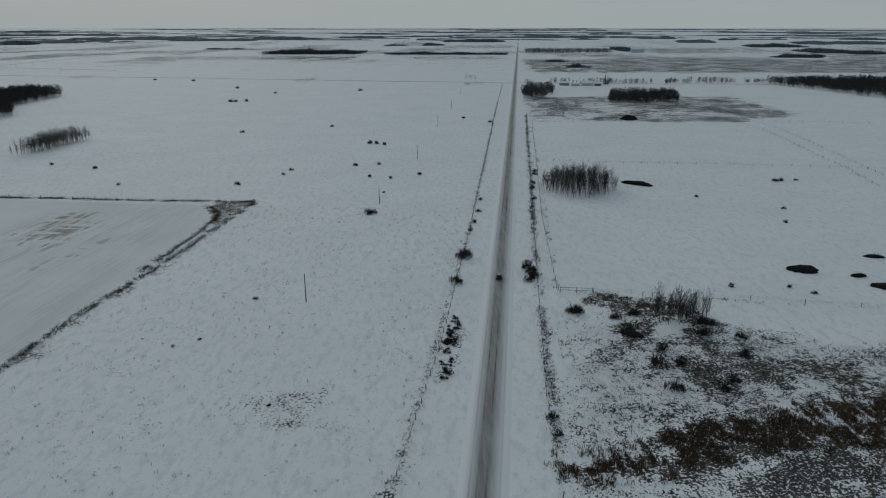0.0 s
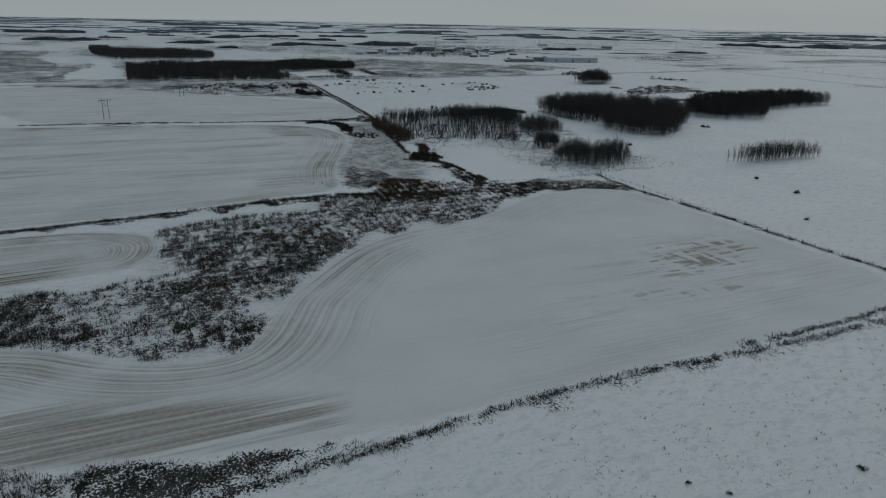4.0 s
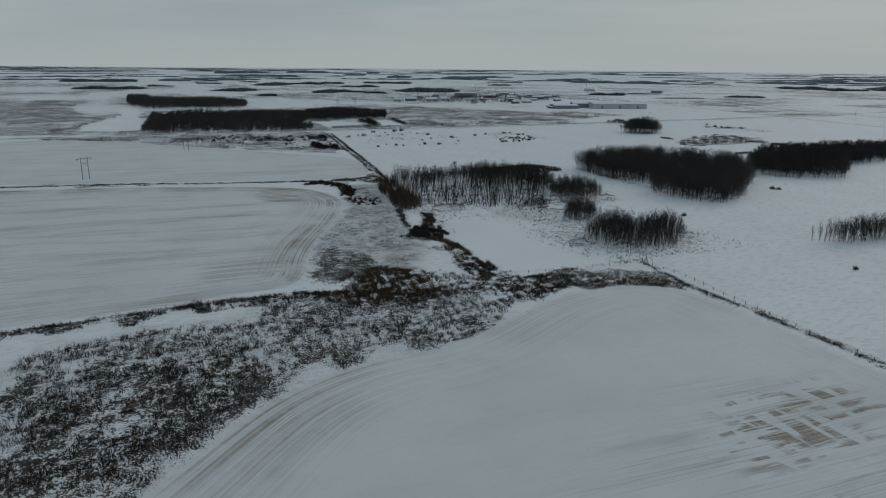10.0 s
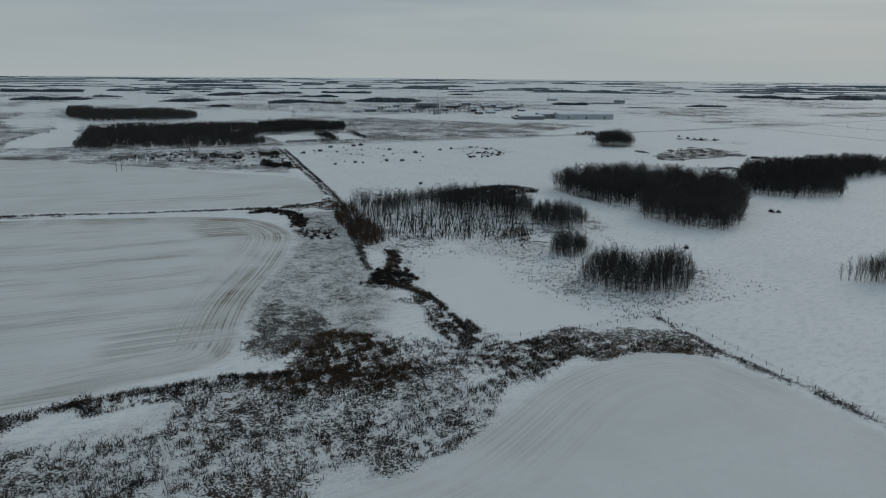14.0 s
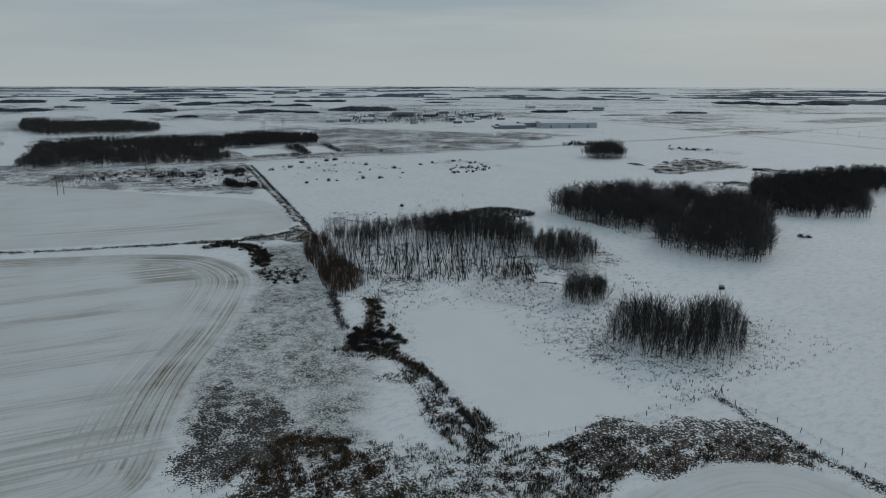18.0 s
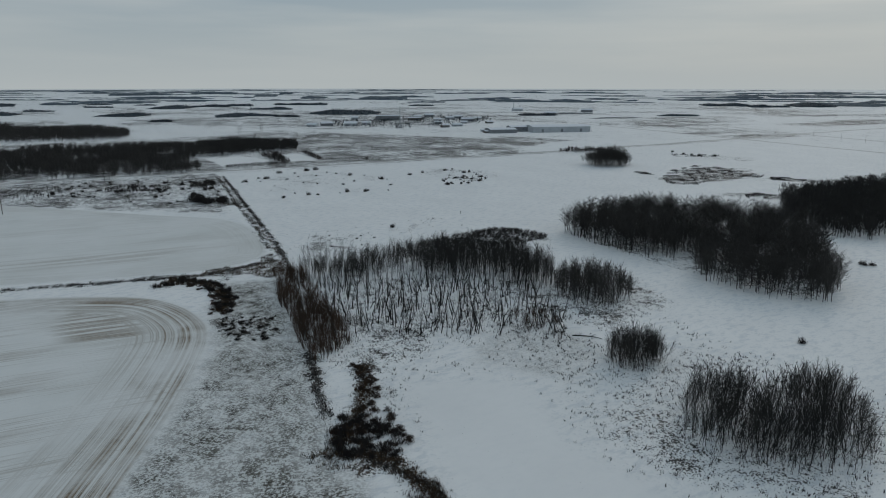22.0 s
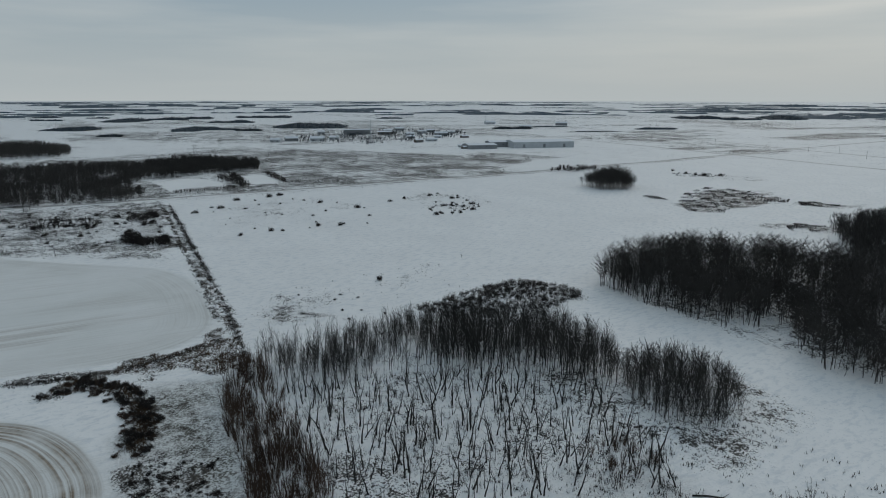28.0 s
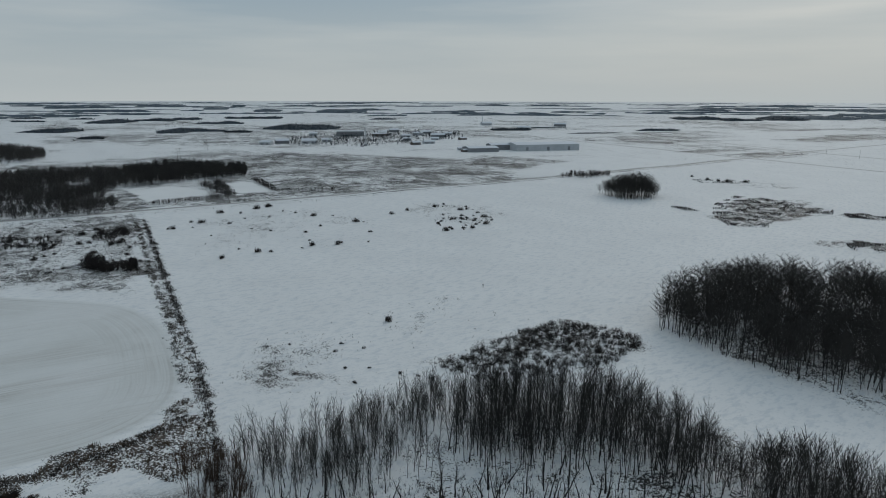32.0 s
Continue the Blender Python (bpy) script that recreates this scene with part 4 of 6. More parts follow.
joined("willow_thicket", WILLOWS, scatter(BAND, 130, 33, 0.7), 33, 0.5, 1.2, "brown willow thicket along the fence", tilt=6)
joined("knoll_thicket", SHRUBS, scatter(BUMP, 330, 34, 0.8), 34, 0.55, 0.95, "dark thicket on the knoll", "shrubs")
for spot, count, seed, reach in ((G2, 230, 35, 8), (G4, 300, 36, 7), (G3, 120, 37, 5), (G8, 170, 38, 6), (G_ROAD, 190, 39, 8)):
    joined("sapling_thicket", SAPLINGS, scatter(spot, count, seed, 0.8), seed, 0.65, 1.1, "dense young leafless aspens in snow", dome=(spot, reach, 0.5), tilt=7)
wood_spots = scatter(G5, 1300, 40, 1.5)
wood_spots = [q for q in wood_spots if rough_at(*q, 34, 17) > (-0.35 if q[0] > -460 and q[1] > 470 else -0.85) or low_edge(*q, (G5, 9, 0.0)) < 0.9]
joined("large_aspen_wood", FILL, wood_spots, 40, 0.6, 1.15, "large dark leafless aspen wood in snow", dome=(G5, 10, 0.82), tilt=5)
joined("round_grove", FILL, scatter(G7, 170, 41, 1.4), 41, 0.95, 1.35, "dark leafless grove on the pasture", dome=(G7, 15, 0.45), tilt=5)


def far_woods(name, outline, count, seed, tall, label, mat=None, fine=26, wide=0.42, gaps=None):
    """Far leafless woods: many thin trees gathered in one mesh."""
    r, s = random.Random(seed), Shape()
    for x, y in scatter(outline, count, seed, 1.5):
        h = tall * r.uniform(0.72, 1.0)
        if gaps:
            lump = rough_at(x, y, gaps[0], seed)
            if lump < gaps[1]:
                continue
            h *= 0.55 + 0.45 * min(1.0, (lump - gaps[1]) * 1.6)
        z = z_at(x, y)
        s.limb((x, y, z - 0.5), (x + r.uniform(-0.4, 0.4), y, z + h * 0.85), 0.14, 0.05, 3)
        for k in range(fine):
            d, v = any_dir(r), r.random()
            out = h * 0.24 * math.sqrt(r.random()) * math.sin(0.5 + 2.4 * v)
            b = Vector((x + d.x * out, y + d.y * out, z + h * (0.2 + 0.68 * v)))
            s.sliver(b, b + Vector((d.x, d.y, 0)) * h * 0.05 + Vector((r.uniform(-0.05, 0.05), r.uniform(-0.05, 0.05), r.uniform(0.08, 0.17))) * h, wide, any_dir(r))
    return tagged(new(name, s.mesh(name, mat or TWIG)), label, "woods", kind="stuff")


far_woods("aspen_wood", G6, 1500, 42, 14, "dark leafless aspen wood standing in snow", None, 60, 0.26)
far_woods("west_wood", ((-871, 249), (-856, 288), (-853, 326), (-879, 352), (-960, 352), (-990, 373), (-1001, 407), (-1060, 400), (-1127, 404), (-1156, 327), (-1165, 188), (-1079, 178), (-980, 168), (-887, 158)), 4200, 21, 11, "dark leafless wood beside the snowy road", None, 34, 0.45, (75, -0.7))
SLOUGHS = (((-635, 716), (-650, 771), (-612, 779), (-587, 728), (-559, 653), (-580, 644), (-609, 672)), ((-605, 759), (-567, 758), (-559, 739), (-581, 726)), ((-516, 651), (-494, 661), (-484, 643), (-500, 631)),
           ((-740, 845), (-698, 877), (-685, 852), (-720, 827)), ((-561, 756), (-530, 761), (-527, 746), (-547, 736)), ((-650, 677), (-625, 686), (-619, 678), (-641, 668)))
for k, spot in enumerate(SLOUGHS):
    far_woods("slough_willows", spot, 2600 if k == 0 else 520, 60 + k, 1.5, "low dark willows in a frozen slough", SHRUB, 14, 0.40, (17, 0.0))
for k, (spot, count, tall) in enumerate(((((-692, 290), (-671, 315), (-691, 318), (-713, 301)), 320, 5.0), (((-761, 311), (-744, 327), (-785, 334), (-786, 320)), 200, 4.0), (((-765, 248), (-752, 274), (-759, 297), (-794, 293), (-797, 267), (-792, 250)), 300, 3.4), (((-800, 180), (-760, 200), (-775, 240), (-820, 230)), 200, 3.0))):
    far_woods("roadside_thicket", spot, count, 70 + k, tall, "dark leafless thicket beside the side road", SHRUB, 22, 0.3, (22, -0.3))
for k, (spot, count, tall) in enumerate(((((-878, 372), (-881, 424), (-888, 424), (-886, 372)), 130, 3.5), (((-972, 434), (-886, 430), (-886, 439), (-990, 461)), 260, 5.0), (((-986, 490), (-897, 474), (-868, 518), (-872, 520), (-899, 481), (-986, 498)), 220, 4.0))):
    far_woods("clearing_hedge", spot, count, 80 + k, tall, "dark bushes round a snowy clearing", SHRUB, 20, 0.3)
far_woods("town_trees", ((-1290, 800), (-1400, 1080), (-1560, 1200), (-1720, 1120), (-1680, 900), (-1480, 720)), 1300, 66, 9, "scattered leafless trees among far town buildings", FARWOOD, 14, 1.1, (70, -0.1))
far_woods("berm_wood", ((-1000, 400), (-1002, 430), (-1028, 500), (-1077, 521), (-1164, 472), (-1127, 404), (-1040, 392)), 1700, 23, 12, "dark leafless wood behind snowy clearings", None, 30, 0.42, (60, -0.9))
far_woods("long_wood", ((-1325, 200), (-1310, 340), (-1360, 362), (-1440, 368), (-1560, 330), (-1580, 190), (-1700, 220), (-1700, 175), (-1480, 165), (-1400, 172)), 2600, 22, 14, "far dark strip of leafless wood", None, 26, 0.5)
joined("knoll_willows", WILLOWS, [(-384 + 6 * math.sin(k * 2.7), 336 + 6 * math.cos(k * 1.9)) for k in range(24)], 43, 0.5, 0.8, "dark willow thicket beside the grove", "shrubs")
far_woods("yard_wood", ((165, 693), (200, 690), (240, 702), (258, 784), (187, 775)), 620, 24, 10, "leafless wood behind the farmyard pasture")
far_woods("roadside_bushes", ((86, 725), (106, 725), (128, 800), (130, 850), (104, 855), (90, 800)), 190, 25, 11, "dark leafless bushes beside the road", None, 34, 0.5)
far_woods("east_wood", ((425, 930), (470, 745), (700, 760), (720, 960)), 2300, 26, 13, "dark leafless wood east of the farmyard", None, 30, 0.7)
far_woods("yard_windbreak", ((105, 905), (330, 925), (460, 935), (460, 960), (330, 955), (105, 930)), 300, 27, 9, "thin leafless trees behind the farmyard", None, 30, 0.45, (60, -0.15))
# shares the pale haze colour of the farthest belts
far_woods("pale_plantation", ((224, 1923), (461, 1922), (480, 2100), (240, 2100)), 900, 28, 12, "far rows of pale trees in a haze-tinted colour", HAZEWOOD, 14, 0.7)
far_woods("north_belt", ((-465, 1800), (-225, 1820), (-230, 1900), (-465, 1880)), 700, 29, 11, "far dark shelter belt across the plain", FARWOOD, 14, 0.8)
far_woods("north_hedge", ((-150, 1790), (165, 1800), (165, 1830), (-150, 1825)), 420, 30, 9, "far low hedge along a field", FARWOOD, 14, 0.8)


# ---- single bushes ----
def dome_bush(seed, tall, width):
    """A round twiggy bush: a few stems and a dome of fine twigs."""
    r = random.Random(seed)
    base, crown = Shape(), Shape()
    for k in range(9):
        a, d = r.uniform(0, 6.2832), width * r.uniform(0.3, 0.8)
        base.stem([(0.1 * math.cos(a), 0.1 * math.sin(a), -0.2), (math.cos(a) * d * 0.5, math.sin(a) * d * 0.5, tall * 0.5), (math.cos(a) * d, math.sin(a) * d, tall * r.uniform(0.6, 0.9))], [0.05, 0.035, 0.012], 4)
    lobes = [(r.uniform(-0.6, 0.6) * width, r.uniform(-0.6, 0.6) * width, r.uniform(0.5, 1.0)) for _ in range(4)]
    for k in range(340):
        lx, ly, size = lobes[k % 4]
        a, d = r.uniform(0, 6.2832), math.sqrt(r.random()) * r.uniform(0.8, 1.15)
        h = math.sqrt(max(0.03, 1 - min(d, 1) ** 2)) * tall * r.uniform(0.1, 1.0) * size
        p = Vector((lx + math.cos(a) * d * width * 0.65 * size, ly + math.sin(a) * d * width * 0.65 * size, h * 0.6))
        q = p + Vector((math.cos(a) * d, math.sin(a) * d, 0)) * 0.35 * r.random() + Vector((r.uniform(-0.2, 0.2), r.uniform(-0.2, 0.2), tall * r.uniform(0.15, 0.5) * size))
        crown.sliver(p, q, 0.085, any_dir(r))
    return base, crown


BUSH = [stock(make_tree("bush", "dark leafless bush on open snow", "bush", "", dome_bush(160 + i, 2.1, 1.4), (SHRUB, SHRUB), ("woody_base", "crown"))) for i in range(5)]
BROWN_BUSH = [stock(make_tree("bush", "brown leafless bush", "bush", "", dome_bush(170 + i, 1.7, 1.5), (SHRUB, WILLOW), ("woody_base", "crown"))) for i in range(3)]
OPEN_BUSHES = ((-31, 274, 1.6), (-29, 276, 1.2), (-82, 364, 1), (-84, 353, 0.8), (-49, 376, 1.1), (-38, 348, 1), (-27, 345, 0.9), (-36, 379, 1), (-48, 450, 1.6), (-44, 449, 1.4), (-38, 445, 1.3),
               (-253, 860, 2), (-99, 829, 2), (-201, 711, 1.8), (-216, 709, 2), (-212, 709, 1.6), (-191, 795, 1.5), (-346, 974, 2), (-408, 994, 1.8), (-146, 499, 1.3), (-86, 531, 1.2), (-101, 329, 1.3), (-13, 353, 1.1), (-28, 314, 0.6),
               (-160, 329, 0.8), (-54, 182, 0.6), (-61, 155, 0.4), (-66, 151, 0.4), (-36, 124, 0.4), (-220, 379, 1.0), (-191, 369, 1.2))
VERGE_BUSHES = ((6.7, 218, 2.2), (8, 221, 1.6), (4.2, 195, 1.7), (17, 578, 1.4), (38, 554, 1.4), (17, 298, 0.9), (15, 278, 0.9), (13, 262, 0.9), (11, 250, 0.9), (2, 159, 0.9), (2, 154, 1.0), (1.2, 138, 0.8),
                (27.0, 197, 1.6), (27.6, 200, 1.5), (27.8, 207, 1.6), (28.3, 210, 1.5), (27.6, 203, 1.2), (43, 320, 1.2), (45, 331, 1.2), (48, 352, 1.2), (41, 300, 1.0), (22, 119, 1.0), (22, 113, 0.9), (49, 360, 1.1))
EAST_BUSHES = ((35.5, 172, 1.8), (37, 172, 1.5), (167, 336, 1.3), (170, 337, 1.2), (178, 338, 0.8), (116, 304, 0.8), (146, 283, 0.8), (137, 262, 0.8), (87, 191, 0.8), (104, 191, 0.7), (109, 186, 0.7), (48, 161, 1.6),
               (53, 149, 1.5), (49, 141, 1.7), (50, 131, 1.6), (56, 142, 1.3), (69, 164, 1.6), (72, 146, 1.4), (61, 131, 1.5), (75, 156, 1.2), (46, 168, 1.4), (52, 170, 1.4), (64, 134, 1.3), (66, 158, 1.5))
WEST_BUSHES = ((-322, 391, 1.2), (-360, 506, 1.4), (-357, 508, 1.2), (-546, 370, 1.4), (-773, 358, 1.6), (-783, 378, 1.9), (-811, 400, 1.8), (-815, 427, 2.1), (-818, 438, 2.1), (-764, 447, 1.6), (-728, 460, 1.9), (-678, 355, 1.3),
               (-681, 374, 1.6), (-678, 404, 1.7), (-673, 418, 1.5), (-741, 495, 1.4), (-747, 512, 1.4), (-746, 536, 1.6), (-725, 543, 1.6), (-693, 538, 1.6), (-672, 522, 1.7), (-666, 506, 1.5), (-670, 488, 1.5), (-699, 516, 1.4))
FAR_BUSHES = ((-754, 865, 1.6), (-728, 853, 1.8), (-715, 850, 1.8), (-705, 849, 2.2), (-695, 863, 1.8), (-693, 298, 2.6), (-688, 302, 2.8), (-683, 305, 3), (-680, 313, 2.6), (-686, 311, 2.6), (-742, 317, 2), (-770, 330, 2),
              (-764, 287, 1.6), (-771, 260, 1.6), (-785, 274, 2), (-784, 310, 2), (-745, 322, 2), (-752, 290, 1.5), (-800, 300, 1.8), (-695, 317, 2), (-725, 305, 1.6))
for places, group in ((OPEN_BUSHES, "bushes on the open pasture"), (VERGE_BUSHES, "bushes along the road verge"), (EAST_BUSHES, "bushes in the rough pasture"), (WEST_BUSHES, "bushes on the west pasture"), (FAR_BUSHES, "bushes by the side road")):
    rb = random.Random(len(group))
    for bx, by, size in places:
        bm = pose(bx, by, z_at(bx, by) - 0.05, 0, 0, rb.uniform(0, 360)) @ Matrix.Scale(size, 4)
        ob = copy_thing(rb.choice(BUSH), bm)
        ob.matrix_basis = bm
        tagged(ob, group=group)
# bushes by the pond and the clump in the rough pasture
plant(BUSH, scatter(((-357, 249), (-352, 255), (-343, 259), (-333, 254), (-336, 244), (-345, 243)), 34, 50, 1.3), 50, 0.9, 1.4, "brown bushes by the pond", "low dark brown bush on the pond bank")
plant(SHRUBS, [(-337, 256), (-336.6, 256.5)], 57, 1.3, 1.4, "brown bushes by the pond", "round bare bush at the edge of the ice")
plant(SAPLINGS, [(60, 166), (61, 168), (63, 167), (64, 165), (65, 167), (66, 166), (62, 170), (67, 168), (58, 168), (64, 169)], 51, 0.55, 0.75, "bare clump in the rough pasture")
joined("pasture_clump", SAPLINGS, scatter(((55, 163), (70, 163), (73, 170), (58, 174)), 60, 53, 0.7), 53, 0.4, 0.75, "bare thicket in the rough pasture", "shrubs")
plant(BUSH, scatter(((-493, 233), (-504, 245), (-486, 259), (-466, 259), (-449, 251), (-450, 247), (-467, 252), (-484, 251), (-496, 244), (-490, 237)), 48, 52, 1.2), 52, 0.7, 1.3, "bushes round the field corner", "dark brown bush at the field corner")
plant(BUSH, scatter(((-446, 247), (-436, 264), (-414, 256), (-420, 241)), 26, 58, 2.0), 58, 0.5, 0.9, "bushes in the grey grass", "low dark bush in snow-dusted grass")
plant(BUSH, scatter(((-755, 550), (-728, 526), (-676, 480), (-660, 505), (-679, 534), (-715, 562)), 40, 59, 3.0), 59, 0.4, 1.2, "bushes on the west pasture")
plant(BUSH, scatter(((-670, 345), (-790, 355), (-820, 420), (-740, 480), (-660, 430)), 24, 60, 6.0), 60, 0.3, 1.0, "bushes on the west pasture")
plant(BUSH, scatter(((-785, 205), (-690, 280), (-660, 318), (-800, 345), (-845, 250)), 60, 61, 4.0), 61, 0.5, 1.5, "bushes by the side road")
plant(BUSH, [(-505, 333), (-512, 342), (-503, 347), (-498, 350), (-516, 336), (-535, 345), (-530, 340), (-527, 349), (-544, 331), (-521, 322), (-494, 352), (-490, 354)], 62, 0.3, 0.6, "small bushes before the grove")
joined("bank_thicket", BROWN_BUSH, scatter(((-384, 267), (-378, 273), (-360, 263), (-347, 261), (-334, 260), (-336, 251), (-345, 242), (-350, 247), (-356, 255), (-366, 261)), 52, 91, 1.0), 91, 0.65, 1.3, "dense dark brown brush on the pond bank", "shrubs")
joined("corner_thicket", BROWN_BUSH, scatter(((-497, 237), (-505, 243), (-493, 254), (-477, 260), (-456, 256), (-446, 248), (-449, 242), (-458, 248), (-476, 251), (-487, 245)), 62, 92, 1.0), 92, 0.6, 1.05, "dense brown brush round the field corner", "shrubs")
joined("grass_brush", BUSH, scatter(((-446, 247), (-436, 264), (-414, 256), (-424, 239)), 34, 93, 1.2), 93, 0.25, 0.5, "low dark brush in snow-dusted grass", "shrubs")
joined("grove_brush", WILLOWS, scatter(((-392, 342), (-384, 346), (-366, 332), (-358, 326), (-372, 316), (-382, 328)), 20, 94, 1.2), 94, 0.35, 0.7, "dark brush at the edge of the grove", "shrubs")
far_woods("roadside_hedge", ((-830, 753), (-808, 768), (-807, 802), (-820, 816), (-842, 775)), 190, 90, 6, "dark hedge beside the side road", SHRUB, 26, 0.35, (30, -0.6))


joined("verge_bushes", BUSH, scatter(((-2, 132), (1, 132), (5, 172), (2, 172)), 34, 55, 0.7), 55, 0.35, 0.65, "small dark bushes along the road fence", "shrubs")


# ---- dead grass standing in the snow ----
def tufts(name, mat, low, high, count, box, seed, tall, label, only=None, width=0.10, blades=5, clumps=0, bald=0.05):
    """Tufts of dead stems, thicker where the cover is denser."""
    r = np.random.RandomState(seed)
    x, y = r.uniform(box[0], box[2], count), r.uniform(box[1], box[3], count)
    keep = (r.uniform(low, high, count) < scrub_cover(x, y)) & (rough_value(x, y, 9, 12) + 0.5 * rough_value(x, y, 31, 13) + 0.9 * rough_value(x, y, 3.4, 14) > bald)
    keep &= outline_distance(x, y, CLEAR[0]) < -1
    if only is not None:
        keep &= outline_distance(x, y, only) > -2
    if clumps:
        keep &= rough_value(x, y, clumps, seed + 40) > 0.2
    x, y = x[keep], y[keep]
    z = land_height(x, y)
    n = len(x)
    x, y, z = (np.repeat(a, blades) for a in (x, y, z))
    m = n * blades
    a, b, h = r.uniform(0, 6.283, m), r.uniform(0, 6.283, m), tall * r.uniform(0.5, 1.2, m)
    ox, oy = r.normal(0, 0.24, m), r.normal(0, 0.24, m)
    dx, dy = np.cos(a) * width * 0.5, np.sin(a) * width * 0.5
    lx, ly = np.cos(b) * h * 0.35, np.sin(b) * h * 0.35
    v = np.empty((m, 3, 3))
    v[:, 0] = np.stack([x + ox - dx, y + oy - dy, z - 0.1], 1)
    v[:, 1] = np.stack([x + ox + dx, y + oy + dy, z - 0.1], 1)
    v[:, 2] = np.stack([x + ox + lx, y + oy + ly, z + h], 1)
    me = bpy.data.meshes.new(name)
    me.vertices.add(m * 3)
    me.vertices.foreach_set("co", v.ravel())
    me.loops.add(m * 3)
    me.loops.foreach_set("vertex_index", np.arange(m * 3))
    me.polygons.add(m)
    me.polygons.foreach_set("loop_start", np.arange(0, m * 3, 3))
    me.update(calc_edges=True)
    me.materials.append(mat)
    return tagged(new(name, me), label, "dead grass", kind="stuff")


MARSH_LAND = ((-222, 40), (-272, 84), (-288, 180), (-300, 240), (-240, 275), (-215, 215), (-205, 135), (-150, 95), (-160, 60), (-175, 40))
tufts("marsh_grass", DRY, 0.2, 1.3, 120000, (-520, 40, -100, 440), 1, 0.7, "dead marsh grass standing in thin snow", None, 0.10, 4)
tufts("marsh_sedge", DRY, 0.15, 0.9, 120000, (-300, 40, -150, 262), 21, 1.0, "dry grey-brown sedge standing in the frozen marsh", MARSH_LAND, 0.12, 3)
tufts("marsh_twigs", SHRUB, 0.25, 1.1, 140000, (-290, 30, -100, 270), 2, 1.2, "dark dead stems in the frozen marsh", None, 0.13, 3)
tufts("marsh_reeds", REED, 0.3, 1.1, 110000, (-300, 60, -150, 250), 22, 1.1, "rust-brown reeds among the marsh grass", MARSH_LAND, 0.13, 3, 26)
tufts("verge_stubble", DRY, 0.1, 1.3, 60000, (-150, 0, -96, 130), 23, 0.6, "dead grass in the snow along the field fence", None, 0.09, 4)
tufts("grove_shoots", SHRUB, -0.3, 1.0, 26000, (-490, 262, -360, 380), 8, 1.5, "dark young shoots in the snow below dead aspens", G1_FRONT, 0.10, 4)
tufts("pond_shoots", SHRUB, -0.1, 2.2, 46000, (-400, 262, -262, 375), 9, 0.8, "dark stems standing in snow round the pond", None, 0.2, 3)
tufts("reed_bed", REED, 0.35, 1.3, 22000, (-310, 175, -250, 230), 3, 1.1, "rust-brown dead reed bed", SCRUB[3][0], 0.2, 6)
tufts("bank_reeds", REED, 0.3, 1.2, 45000, (-350, 225, -225, 305), 4, 0.9, "rust-brown dead grass along the pond bank", SCRUB[7][0], 0.15, 4)
tufts("bank_twigs", SHRUB, 0.3, 1.2, 45000, (-350, 225, -225, 312), 24, 1.0, "dark dead stems along the pond bank", SCRUB[7][0], 0.15, 4)
tufts("pasture_grass", DRY, 0.05, 1.3, 110000, (-110, 30, 230, 300), 5, 0.6, "dead grass tufts on the snowy pasture")
tufts("bank_grass", REED, 0.3, 1.2, 60000, (14, 92, 130, 132), 6, 0.9, "rust-brown dead grass in the rough pasture", SCRUB[24][0], 0.13, 5, 0, -0.25)
tufts("low_reeds", SHRUB, 0.3, 1.5, 26000, (16, 55, 130, 160), 14, 0.8, "dark dead stems in the rough pasture", None, 0.15, 4)
tufts("verge_reeds", REED, 0.4, 1.3, 16000, (-600, 240, -475, 312), 11, 0.9, "rust-brown dead grass at the field corner", SCRUB[14][0], 0.18)
tufts("knoll_stems", SHRUB, 0.0, 1.0, 9000, (-562, 300, -488, 412), 12, 0.6, "dark stems in thin snow before the grove", None, 0.15, 3)
tufts("roadside_stems", SHRUB, 0.15, 1.2, 26000, (-860, 60, -640, 350), 13, 0.7, "dark dead stems beside the side road", SCRUB[17][0], 0.2, 3)
tufts("clump_reeds", REED, 0.5, 1.4, 9000, (34, 145, 80, 186), 10, 0.9, "rust-brown reeds below the bare clump", SCRUB[25][0])
tufts("fence_grass", DRY, 0.4, 1.5, 46000, (-860, 40, -480, 380), 7, 0.9, "dead grass along the field edges")


def line_tufts(name, line, half, per_metre, seed, tall, mat, label):
    """A narrow strip of dead stems along a fence or ditch, in uneven bunches."""
    r, s = random.Random(seed), Shape()
    for (ax, ay), (bx, by) in zip(line, line[1:]):
        length = math.hypot(bx - ax, by - ay)
        nx, ny = -(by - ay) / length, (bx - ax) / length
        for k in range(int(length * per_metre)):
            u, v = r.random(), r.gauss(0, half * 0.5)
            x, y = ax + (bx - ax) * u + nx * v, ay + (by - ay) * u + ny * v
            if rough_at(x, y, 11, seed) < -0.35 + r.uniform(-0.3, 0.3):
                continue
            z = z_at(x, y)
            for j in range(5):
                p = Vector((x + r.gauss(0, 0.3), y + r.gauss(0, 0.3), z - 0.1))
                s.sliver(p, p + Vector((r.gauss(0, 0.25), r.gauss(0, 0.25), tall * r.uniform(0.5, 1.2))), 0.16, any_dir(r))
    return tagged(new(name, s.mesh(name, mat)), label, "dead grass", kind="stuff")


